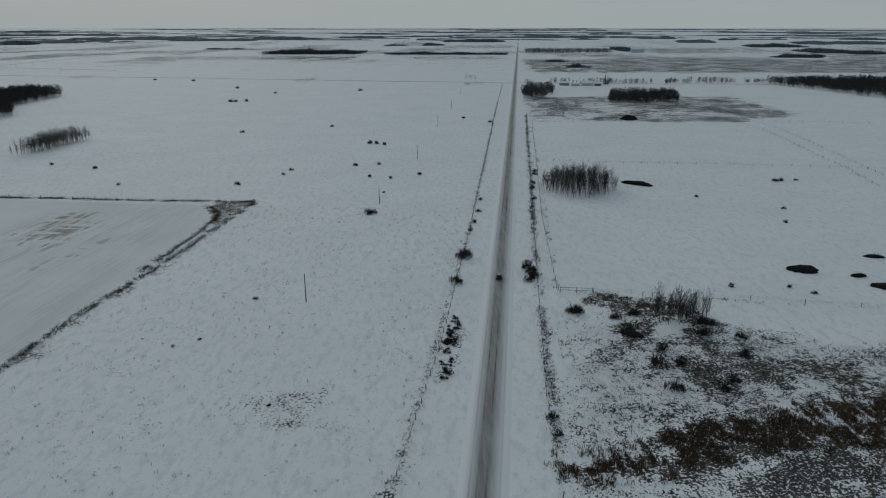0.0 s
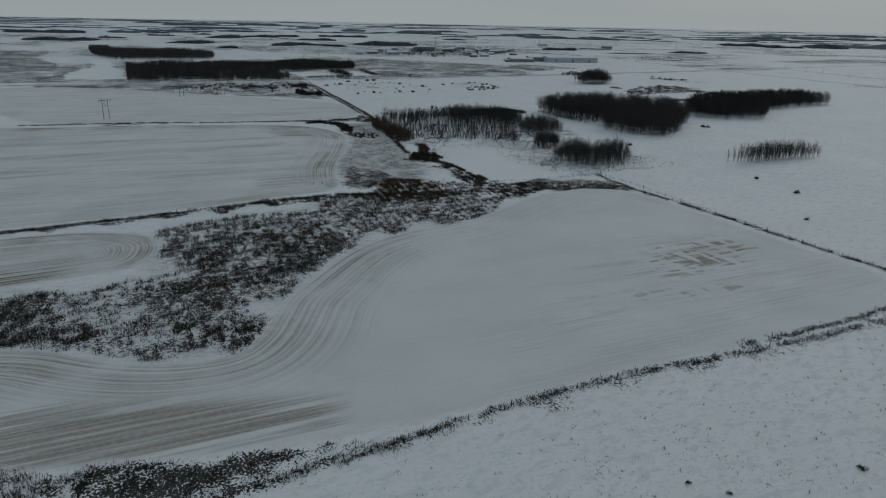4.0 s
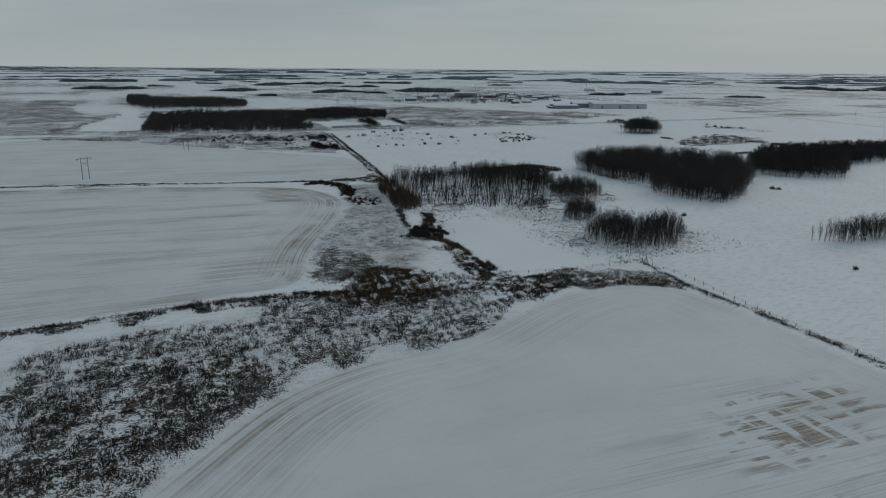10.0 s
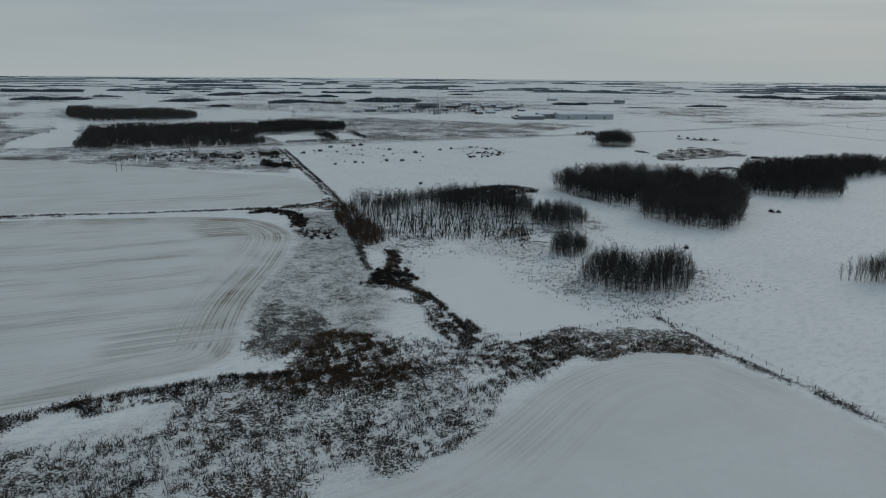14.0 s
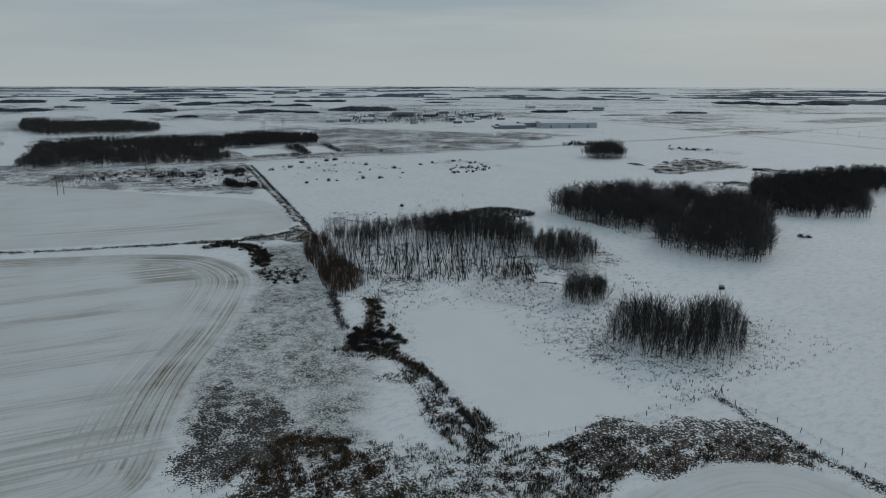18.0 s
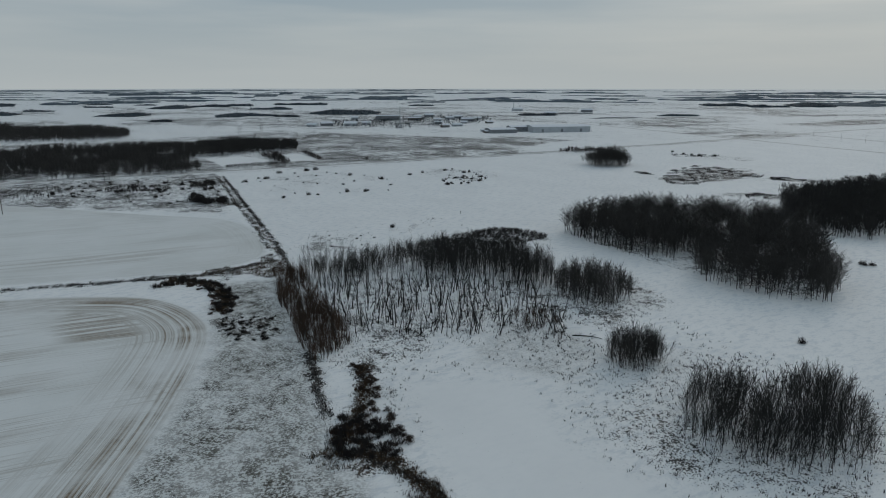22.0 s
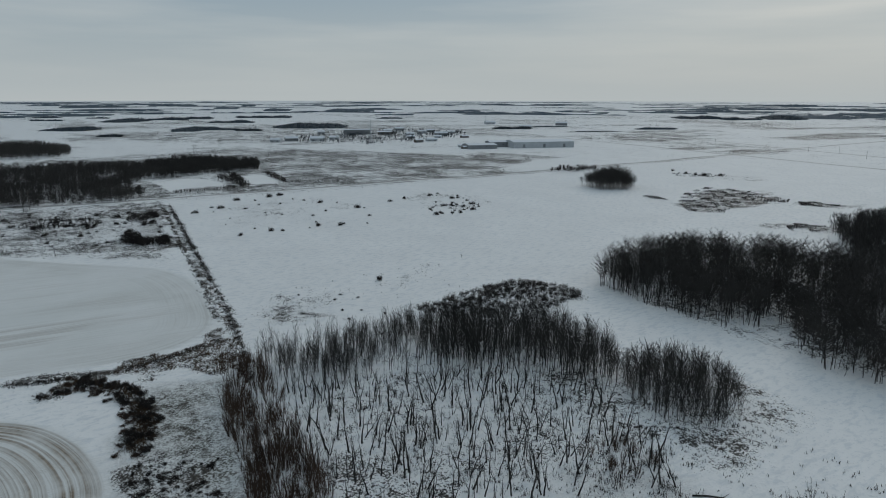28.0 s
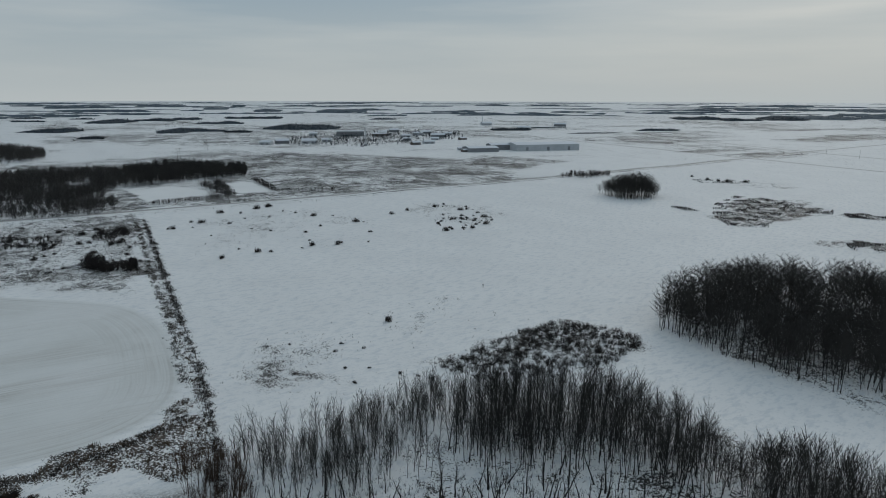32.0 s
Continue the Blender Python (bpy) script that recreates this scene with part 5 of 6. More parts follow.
line_tufts("fence_stems", ((-101, 50), (-101, 139), (-99, 172), (-93, 211), (-88, 251), (-83, 291)), 1.5, 7, 201, 0.6, SHRUB, "dead grass along the field fence")
line_tufts("fence_stems", ((-97, 205), (-92, 251), (-92, 268), (-99, 284)), 1.6, 7, 202, 0.7, SHRUB, "dark dead stems at the field corner")
line_tufts("fence_stems", ((-84, 293), (-136, 297), (-183, 302), (-236, 304), (-262, 309)), 1.7, 7, 203, 0.7, SHRUB, "dead grass along the field fence")
line_tufts("ditch_stems", ((-280, 20), (-282, 116), (-283, 142), (-281, 175), (-272, 204)), 2.2, 10, 204, 0.8, SHRUB, "dark dead stems along the field ditch")
line_tufts("ditch_stems", ((-560, 50), (-549, 102), (-526, 170), (-505, 240), (-502, 262), (-512, 290)), 2.4, 8, 205, 0.8, SHRUB, "dark dead stems along the field ditch")
line_tufts("bank_stems", ((-272, 246), (-292, 250), (-319, 254), (-343, 244), (-386, 256), (-488, 289)), 1.6, 8, 206, 0.8, SHRUB, "dark dead stems along the pond fence")
line_tufts("bank_stems", ((-379, 269), (-360, 259), (-351, 251), (-341, 243), (-332, 252), (-314, 253)), 2.2, 14, 207, 0.9, REED, "rust-brown dead stems on the pond bank")
line_tufts("verge_stems", ((-488, 289), (-545, 302), (-645, 320), (-815, 351)), 1.4, 7, 208, 0.8, SHRUB, "dark dead stems along the pasture fence")
line_tufts("verge_stems", ((-530, 294), (-590, 306), (-645, 315), (-815, 346)), 1.8, 6, 209, 0.7, DRY, "dead grass along the pasture fence")
line_tufts("curl_stems", ((-493, 236), (-501, 245), (-485, 255), (-467, 255), (-451, 249)), 3.0, 16, 210, 0.9, REED, "rust-brown dead stems round the field corner")
line_tufts("road_stems", ((-9, 95), (10, 249), (56, 710)), 0.7, 2.0, 211, 0.5, DRY, "thin dead grass along the road fence")
line_tufts("road_stems", ((20, 95), (30, 205), (74, 617)), 1.2, 3.5, 212, 0.6, DRY, "dead grass in the road ditch")


# ---- fences ----
def post_mesh(tall):
    s = Shape()
    s.limb((0, 0, -0.3), (0, 0, tall * 0.96), 0.10, 0.09, 6)
    s.limb((0, 0, tall * 0.96), (0, 0, tall), 0.09, 0.04, 6)
    return s.mesh("post", WOOD)


POST = post_mesh(1.35)
BRACE = post_mesh(1.8)


def fence(line, gap, label, strands=(0.55, 0.85, 1.15), near=300):
    top = thing("fence", label, "fence", at=pose(line[0][0], line[0][1], z_at(*line[0])))
    r = random.Random(int(line[0][0] * 7 + gap * 100))
    pts = []
    for a, b in zip(line, line[1:]):
        a, b = Vector(a), Vector(b)
        n = max(1, int((b - a).length / gap))
        pts += [a.lerp(b, i / n) for i in range(n)]
    pts.append(Vector(line[-1]))
    base = Vector((line[0][0], line[0][1], z_at(*line[0])))
    wires = [Shape() for _ in strands]
    prev = None
    for i, p in enumerate(pts[:near]):
        g = Vector((p.x, p.y, z_at(p.x, p.y))) - base
        ends = i in (0, len(pts) - 1) or i % 14 == 0
        part("post", BRACE if ends else POST, top, m=pose(g.x, g.y, g.z, r.uniform(-7, 7), r.uniform(-7, 7), r.uniform(0, 90)))
        if prev is not None:
            for s, h in zip(wires, strands):
                s.limb(prev + Vector((0, 0, h)), g + Vector((0, 0, h)), 0.012, 0.012, 3)
        prev = g
    for s in wires:
        part("wire", s.mesh("wire", WIRE), top)
    return top


fence([(-100, 60), (-101, 139), (-99, 172), (-93, 211), (-88, 251), (-83, 292)], 5.0, "weathered post and wire fence along the stubble field")
fence([(-83, 292), (-136, 297), (-183, 302), (-214, 306), (-240, 310), (-262, 309)], 5.0, "weathered post and wire fence round the field corner")
fence([(-262, 309), (-264, 286), (-267, 266), (-272, 246), (-292, 250), (-319, 253), (-344, 243), (-386, 256), (-488, 289)], 6.0, "post and wire fence along the pond bank")
fence([(-488, 289), (-545, 302), (-645, 320), (-815, 351)], 6.0, "post and wire fence between field and pasture")
fence([(-16, 40), (-9, 95), (-1, 149), (10, 249), (33, 480), (56, 710), (78, 915)], 5.5, "leaning post and wire fence beside the gravel road")
fence([(16, 60), (20, 95), (22, 128), (30, 205), (74, 617)], 5.0, "leaning post and wire fence along the road ditch")
fence([(34, 190), (41, 274), (54, 391), (67, 513), (73, 560)], 7.0, "post and wire fence of the snowy paddock")
fence([(34, 188), (44, 187), (58, 184), (88, 181), (117, 176), (180, 165), (240, 156)], 14.0, "widely spaced post fence across the pasture")
fence([(54, 391), (132, 380), (193, 373), (241, 366), (330, 352)], 9.0, "post fence across the far paddock")
fence([(237, 571), (240, 513), (220, 367), (209, 314), (195, 250)], 8.0, "post fence along the paddock lane")
fence([(250, 571), (253, 513), (232, 367), (222, 314), (208, 250)], 8.0, "post fence along the far side of the lane")
fence([(74, 560), (160, 554), (237, 556), (340, 548)], 10.0, "post fence below the rough meadow")
fence([(-835, 350), (-826, 480), (-822, 620), (-822, 760)], 12.0, "post fence along the side road")


def rail_gate(x0, y0, x1, y1):
    top = thing("rail_gate", "weathered wooden rail gate at the paddock corner", "gate", at=pose(x0, y0, z_at(x0, y0)))
    d = Vector((x1 - x0, y1 - y0, 0))
    for k in (0, 0.5, 1):
        part("gate_post", BRACE, top, m=pose(d.x * k, d.y * k, 0, 0, 0, 30 * k))
    for h in (0.8, 1.6):
        s = Shape()
        s.limb(Vector((0, 0, h)), d + Vector((0, 0, h)), 0.06, 0.05, 6)
        part("rail", s.mesh("rail", WOOD), top)
    return top


rail_gate(34.5, 187, 44, 186)
tip = thing("brace_tripod", "weathered leaning brace posts at the fence corner", "fence post", at=pose(-262, 311, z_at(-262, 311)))
for k in range(3):
    s = Shape()
    s.limb((math.cos(k * 2.1) * 0.8, math.sin(k * 2.1) * 0.8, -0.2), (math.cos(k * 2.1) * -0.1, math.sin(k * 2.1) * -0.1, 2.3), 0.09, 0.07, 6)
    part("brace_post", s.mesh("brace_post", WOOD), tip)


log = Shape()
log.stem([(-4.5, 0, 0.15), (-1.5, 0.5, 0.22), (1.5, 0.3, 0.3), (4.8, -0.6, 0.25)], [0.2, 0.18, 0.15, 0.08], 7)
log.stem([(1.2, 0.3, 0.3), (2.6, 1.3, 0.8)], [0.09, 0.03], 5)
fallen = new("fallen_log", log.mesh("fallen_log", BARK))
fallen.matrix_basis = pose(-362, 339, z_at(-362, 339), 0, 0, 40)
tagged(fallen, "fallen bare aspen log lying in the snow", "log")
stake = thing("survey_stake", "thin wooden stake on the open pasture", "stake", at=pose(-560, 426, z_at(-560, 426)))
part("stake_post", BRACE, stake)
s = Shape()
s.box((-0.45, -0.03, 1.2), (0.45, 0.03, 1.45))
part("crosspiece", s.mesh("crosspiece", WOOD), stake)


# ---- poles ----
def power_pole(x, y, tall, turn, label="weathered wooden power pole on the snowy pasture"):
    top = thing("power_pole", label, "power pole", "power line over the pasture", pose(x, y, z_at(x, y), 0, 0, turn))
    s = Shape()
    s.limb((0, 0, -0.5), (0, 0, tall), 0.17, 0.11, 8)
    part("pole", s.mesh("pole", WOOD), top)
    s = Shape()
    s.limb((0, 0, tall), (0, 0, tall + 0.22), 0.05, 0.035, 6)
    part("insulator", s.mesh("insulator", GREY), top)
    return top


for px, py in ((-39, 180), (-28, 292), (-15, 396), (-4, 528), (8, 650), (20, 780)):
    power_pole(px, py, 8.4, 6)
for px, py in ((-800, 1253), (-963, 1269), (-1033, 1242), (-1110, 1209), (-750, 1238), (-700, 1205), (-640, 1180), (-1180, 1180), (300, 921), (240, 924), (180, 927), (360, 918), (440, 914)):
    power_pole(px, py, 11, 65, "far wooden power pole beside the highway")


def h_frame(x, y, tall, turn):
    top = thing("transmission_frame", "two-legged wooden transmission pole in a snowy field", "power pole", "transmission line", pose(x, y, z_at(x, y), 0, 0, turn))
    for k in (-2.3, 2.3):
        s = Shape()
        s.limb((k, 0, -0.6), (k, 0, tall), 0.22, 0.14, 8)
        part("pole", s.mesh("pole", WOOD), top)
    s = Shape()
    s.box((-5.2, -0.12, tall - 1.3), (5.2, 0.12, tall - 1.0))
    part("crossarm", s.mesh("crossarm", WOOD), top)
    for a, b in (((-2.3, 0, tall * 0.55), (2.3, 0, tall * 0.82)), ((2.3, 0, tall * 0.55), (-2.3, 0, tall * 0.82))):
        s = Shape()
        s.limb(a, b, 0.08, 0.08, 4)
        part("brace", s.mesh("brace", WOOD), top)
    for k in (-4.9, 0, 4.9):
        s = Shape()
        s.limb((k, 0, tall - 1.3), (k, 0, tall - 2.4), 0.1, 0.1, 6)
        part("insulator", s.mesh("insulator", GREY), top)
    return top


for px, py in ((-574, 107), (-709, 185), (-844, 263), (-979, 341), (-1114, 419), (-1249, 497), (-1384, 575)):
    h_frame(px, py, 15, -60)


# ---- heaps, car ----
def heap(x, y, long, wide, tall, turn, label="dark heap of brush and earth in the snow"):
    top = thing("brush_heap", label, "heap", "dark heaps in the paddock", pose(x, y, z_at(x, y), 0, 0, turn))
    bm = bmesh.new()
    bmesh.ops.create_icosphere(bm, subdivisions=3, radius=1.0)
    for v in bm.verts:
        n = noise.noise(Vector((v.co.x * 2.3 + x, v.co.y * 2.3 + y, v.co.z * 2))) * 0.45 + 1
        v.co = Vector((v.co.x * long * n, v.co.y * wide * n, max(v.co.z, -0.15) * tall * (0.6 + 0.6 * n)))
    me = bpy.data.meshes.new("mound")
    bm.to_mesh(me)
    bm.free()
    me.materials.append(EARTH)
    part("mound", me, top)
    s, r = Shape(), random.Random(int(x * 3 + y))
    for k in range(60):
        a, d = r.uniform(0, 6.283), math.sqrt(r.random())
        p = Vector((math.cos(a) * long * d, math.sin(a) * wide * d, tall * 0.9 * (1 - d * d)))
        s.sliver(p, p + any_dir(r) * 0.9 + Vector((0, 0, 0.7)), 0.09, any_dir(r))
    part("brushwood", s.mesh("brushwood", SHRUB), top)
    return top


for h in ((115, 205, 4.6, 2.2, 1.6, -15), (146, 219, 3.2, 1.2, 0.8, -10), (133, 190, 4.5, 1.8, 1.2, -25), (130, 200, 2.2, 1.0, 0.9, 0), (96, 330, 7.5, 1.8, 1.6, -35), (154, 572, 6.5, 3.5, 3.0, 0), (48, 158, 3.2, 1.6, 0.7, -40)):
    heap(*h)


def car(x, y, turn):
    top = thing("car", "dark estate car driving on the snowy gravel road", "car", at=pose(x, y, z_at(x, y) + 0.46, 0, 0, turn))

    def hull(name, rings, mat, parent, label=""):
        s = Shape()
        for ring in rings:
            s.v += ring
        n = len(rings[0])
        for i in range(len(rings) - 1):
            for j in range(n):
                k = (j + 1) % n
                s.f.append((i * n + j, i * n + k, i * n + n + k, i * n + n + j))
        s.f.append(tuple(range(n))[::-1])
        s.f.append(tuple((len(rings) - 1) * n + j for j in range(n)))
        return part(name, s.mesh(name, mat), parent, label)

    def ring(y, half, lo, hi):
        c = min(0.12, (hi - lo) * 0.3)
        return [(-half + c, y, lo), (half - c, y, lo), (half, y, lo + c), (half, y, hi - c), (half - c, y, hi), (-half + c, y, hi), (-half, y, hi - c), (-half, y, lo + c)]

    body = hull("body", [ring(-2.3, 0.78, 0.42, 0.85), ring(-2.2, 0.9, 0.32, 0.98), ring(-0.9, 0.93, 0.28, 1.0), ring(0.9, 0.93, 0.28, 0.98), ring(1.9, 0.9, 0.3, 0.9), ring(2.3, 0.76, 0.4, 0.75)], PAINT, top)
    hull("cabin", [ring(-2.12, 0.72, 0.96, 1.2), ring(-1.75, 0.74, 0.96, 1.62), ring(0.2, 0.74, 0.96, 1.64), ring(1.05, 0.72, 0.96, 1.05)], DARKGLASS, top, "dark tinted windows")
    hull("roof", [ring(-1.85, 0.68, 1.58, 1.68), ring(-0.6, 0.71, 1.6, 1.74), ring(0.25, 0.68, 1.6, 1.7)], STEEL, top, "dull grey snow-dusted roof")
    for k in (-0.7, 0.7):
        s = Shape()
        s.box((k - 0.12, -2.36, 0.7), (k + 0.12, -2.2, 0.9))
        part("tail_lamp", s.mesh("tail_lamp", LENSRED), body, "red tail lamp")
        s = Shape()
        s.box((k - 0.16, 2.18, 0.58), (k + 0.16, 2.32, 0.72))
        part("headlight", s.mesh("headlight", DUSTSNOW), body, "pale headlight")
    for wx in (-0.82, 0.82):
        for wy in (-1.4, 1.45):
            s = Shape()
            s.limb((wx - 0.11, wy, 0.33), (wx + 0.11, wy, 0.33), 0.33, 0.33, 14)
            n = len(s.v) // 2
            s.f += [tuple(range(n))[::-1], tuple(range(n, 2 * n))]
            tyre = part("wheel", s.mesh("wheel", RUBBER), top)
            s = Shape()
            s.limb((wx * 1.0 - 0.125, wy, 0.33), (wx + 0.125, wy, 0.33), 0.19, 0.19, 10)
            n = len(s.v) // 2
            s.f += [tuple(range(n))[::-1], tuple(range(n, 2 * n))]
            part("rim", s.mesh("rim", STEEL), tyre)
    return top


car(17.4, 198.0, -6.1)


# ---- buildings ----
def building(name, x, y, wide, deep, tall, turn, mat, label, pitch=0.25, doors=2, windows=4, group=""):
    """A shed or house: walls, snowy roof, doors and windows."""
    top = thing(name, label, "building", group, pose(x, y, z_at(x, y), 0, 0, turn))
    s, w, d = Shape(), wide / 2, deep / 2
    rise = deep * pitch
    s.v += [(-w, -d, -0.5), (w, -d, -0.5), (w, d, -0.5), (-w, d, -0.5), (-w, -d, tall), (w, -d, tall), (w, d, tall), (-w, d, tall), (-w, 0, tall + rise), (w, 0, tall + rise)]
    s.f += [(0, 1, 5, 4), (2, 3, 7, 6), (1, 2, 6, 9, 5), (3, 0, 4, 8, 7)]
    wall = part("wall", s.mesh("wall", mat), top)
    for side in (-1, 1):
        s = Shape()
        o = 0.5
        n = [(-w - o, side * (d + o), tall - o * 2 * pitch), (w + o, side * (d + o), tall - o * 2 * pitch), (w + o, 0, tall + rise), (-w - o, 0, tall + rise)]
        s.v += [(a, b, c + 0.08) for a, b, c in n] + [(a, b, c + 0.38) for a, b, c in n]
        s.f += [(0, 1, 2, 3), (4, 5, 6, 7), (0, 1, 5, 4), (1, 2, 6, 5), (2, 3, 7, 6), (3, 0, 4, 7)]
        part("roof", s.mesh("roof", SNOWROOF), top, "snow-covered roof slope")
    for k in range(doors):
        s, c = Shape(), -w + wide * (k + 0.5) / doors
        q = min(2.0, wide * 0.12)
        s.box((c - q, -d - 0.12, -0.2), (c + q, -d + 0.05, tall * 0.62))
        part("door", s.mesh("door", GREY), wall, "grey door")
    for k in range(windows):
        s, c = Shape(), -w + wide * (k + 0.25) / max(windows, 1)
        s.box((c - 0.6, -d - 0.1, tall * 0.5), (c + 0.6, -d + 0.05, tall * 0.5 + 1.1))
        part("window", s.mesh("window", DARKGLASS), wall, "dark window")
    return top


YARD = "farmyard buildings"
building("farmhouse", 186, 903, 14, 9, 3.2, 174, PALE, "pale farmhouse with snowy roof in the yard", 0.3, 1, 4, YARD)
building("shed", 157, 906, 12, 7, 3.0, 174, GREY, "grey shed with snowy roof in the yard", 0.25, 2, 0, YARD)
building("garage", 199, 900, 8, 6, 2.8, 174, BROWN, "brown garage with snowy roof in the yard", 0.3, 1, 1, YARD)
building("trailer", 170, 897, 11, 3.5, 2.6, 170, PALE, "white trailer in the farmyard snow", 0.08, 1, 3, YARD)
building("white_barn", 545, 1990, 36, 18, 9, 174, PALE, "far white barn on the plain", 0.3, 1, 0, YARD)
TOWN = "buildings of the far town"
building("warehouse", -1110, 1005, 104, 42, 9, 70, PALE, "long white metal warehouse at the town edge", 0.06, 3, 0, TOWN)
building("warehouse", -1140, 905, 46, 34, 6, 70, GREY, "low grey metal warehouse with snowy roof", 0.06, 2, 2, TOWN)
building("warehouse_annex", -1150, 948, 30, 24, 8, 70, GREY, "grey metal annex of the warehouse", 0.08, 4, 3, TOWN)
building("mill", -1610, 945, 56, 24, 10, 62, GREY, "tall dark grey mill building", 0.05, 3, 10, TOWN)
building("mill_annex", -1560, 985, 30, 18, 6, 62, BROWN, "low brown annex beside the mill", 0.1, 3, 5, TOWN)
TOWN_HOUSES = []
TOWN_HOUSES += (
        (-1456, 699, 26, 16, 6, PALE, "barn"), (-1474, 735, 30, 18, 7, GREY, "barn"), (-1450, 775, 34, 20, 7, PALE, "barn"), (-1460, 815, 22, 15, 6, PALE, "barn"), (-1312, 905, 20, 12, 6, BROWN, "workshop"),
        (-1330, 945, 26, 14, 5, PALE, "workshop"), (-1471, 1068, 36, 18, 7, GREY, "workshop"), (-1500, 1010, 24, 14, 6, PALE, "workshop"), (-1145, 880, 14, 9, 4, BROWN, "workshop"), (-1175, 895, 12, 8, 4, PALE, "workshop"))
TOWN_HOUSES += (
        (-1420, 960, 20, 12, 5, GREY, "house"), (-1400, 1010, 18, 12, 5, PALE, "house"), (-1380, 1060, 20, 12, 5, BROWN, "house"), (-1560, 1080, 26, 14, 6, PALE, "house"), (-1600, 1130, 24, 14, 6, GREY, "house"), (-1530, 1140, 20, 12, 5, PALE, "house"),
        (-1640, 1040, 28, 14, 7, PALE, "house"), (-1700, 1110, 30, 16, 7, GREY, "house"), (-1607, 1432, 40, 20, 8, PALE, "house"), (-1704, 1660, 44, 22, 9, GREY, "house"), (-1880, 1540, 40, 20, 9, PALE, "house"), (-1650, 880, 20, 14, 8, PALE, "house"))
for i, (bx, by, bw, bd, bh, mat, name) in enumerate(TOWN_HOUSES):
    building(name, bx, by, bw * 0.75, bd * 0.75, bh * 0.75, 60 + (i * 37) % 50 - 20, mat, {PALE: "pale", GREY: "grey", BROWN: "brown"}[mat] + " " + name + " with snowy roof in the far town", 0.22, 2, 3, TOWN)


def mast(x, y, tall, label):
    top = thing("mast", label, "mast", at=pose(x, y, z_at(x, y)))
    s = Shape()
    s.limb((0, 0, -1), (0, 0, tall * 0.5), 1.0, 0.7, 8)
    s.limb((0, 0, tall * 0.5), (0, 0, tall), 0.7, 0.35, 8)
    part("shaft", s.mesh("shaft", PALE), top)
    s = Shape()
    s.box((-2.0, -2.0, -0.5), (2.0, 2.0, 3.0))
    part("footing", s.mesh("footing", GREY), top)
    return top


mast(-1330, 818, 40, "tall pale mast standing over the far town")
mast(-1894, 1537, 32, "far pale mast beyond the town")


def spruce(x, y, tall):
    top = thing("spruce_tree", "dark green spruce in the farmyard", "tree", at=pose(x, y, z_at(x, y)))
    s = Shape()
    s.limb((0, 0, -0.4), (0, 0, tall * 0.95), 0.25, 0.04, 6)
    part("trunk", s.mesh("trunk", BARK), top)
    s, r = Shape(), random.Random(9)
    for k in range(700):
        h = r.random() ** 1.2
        a, rad = r.uniform(0, 6.283), (1 - h) * tall * 0.2 + 0.2
        p = Vector((0, 0, tall * (0.08 + 0.9 * h)))
        q = p + Vector((math.cos(a) * rad, math.sin(a) * rad, -rad * 0.35))
        s.sliver(p, q, 0.55, Vector((0, 0, 1)))
    part("needle_boughs", s.mesh("needle_boughs", NEEDLE), top)
    return top


spruce(212, 915, 14)
spruce(216, 918, 11)


def sign_frame(x, y, turn):
    top = thing("sign_frame", "bare wooden sign frame beside the road crossing", "sign", at=pose(x, y, z_at(x, y), 0, 0, turn))
    for k in (-7, 0, 7):
        s = Shape()
        s.limb((k, 0, -0.5), (k, 0, 11 if k > 0 else 7), 0.2, 0.16, 6)
        part("upright", s.mesh("upright", WOOD), top)
    for h in (3.0, 5.0):
        s = Shape()
        s.box((-7.2, -0.15, h), (7.2, 0.15, h + 0.35))
        part("rail", s.mesh("rail", WOOD), top)
    return top


sign_frame(40, 1010, 174)


def belt(s, r, ax, ay, bx, by, depth, tall, step=9.0, fuzz=3):
    """A far belt of trees along a line: an uneven ridge of crowns with twigs standing out of it."""
    length = math.hypot(bx - ax, by - ay)
    ux, uy = (bx - ax) / length, (by - ay) / length
    n, m = max(3, int(length / step)), min(14, max(3, int(depth / step)))
    base = len(s.v)
    gap = r.uniform(0, 6.28)
    for i in range(n + 1):
        k, low = i / n, min(1.0, 0.6 + 2.0 * min(i, n - i) / n)
        low *= 0.72 + 0.28 * math.sin(gap + i * step * 0.05) * math.sin(gap * 2 + i * step * 0.023)
        x, y = ax + (bx - ax) * k + r.uniform(-2, 2), ay + (by - ay) * k + r.uniform(-2, 2)
        w = depth * 0.5 * r.uniform(0.75, 1.1) * (0.5 + 0.5 * low)
        for j in range(m + 1):
            side = 2 * j / m - 1
            h = tall * low * (-0.3 if j in (0, m) else r.uniform(0.25, 0.7))
            px, py = x - uy * w * side + r.uniform(-2, 2), y + ux * w * side + r.uniform(-2, 2)
            s.v.append((px, py, z_at(px, py) + h))
        for q in range(fuzz * max(1, m // 3)):
            d = any_dir(r)
            side = r.uniform(-1.0, 1.0)
            px, py = x - uy * w * side + d.x * 4, y + ux * w * side + d.y * 4
            p = Vector((px, py, z_at(px, py) + tall * low * r.uniform(0.1, 0.5)))
            s.fuzz.append((p, p + Vector((d.x, d.y, 0)) * 0.8 + Vector((0, 0, tall * low * r.uniform(0.35, 0.6)))))
    for i in range(n):
        for j in range(m):
            a = base + i * (m + 1) + j
            s.f.append((a, a + m + 1, a + m + 2, a + 1))


BELTS = []


def far_belt(*values):
    """A shelter belt on the far plain: its two ends, depth and height."""
    BELTS.append(values)


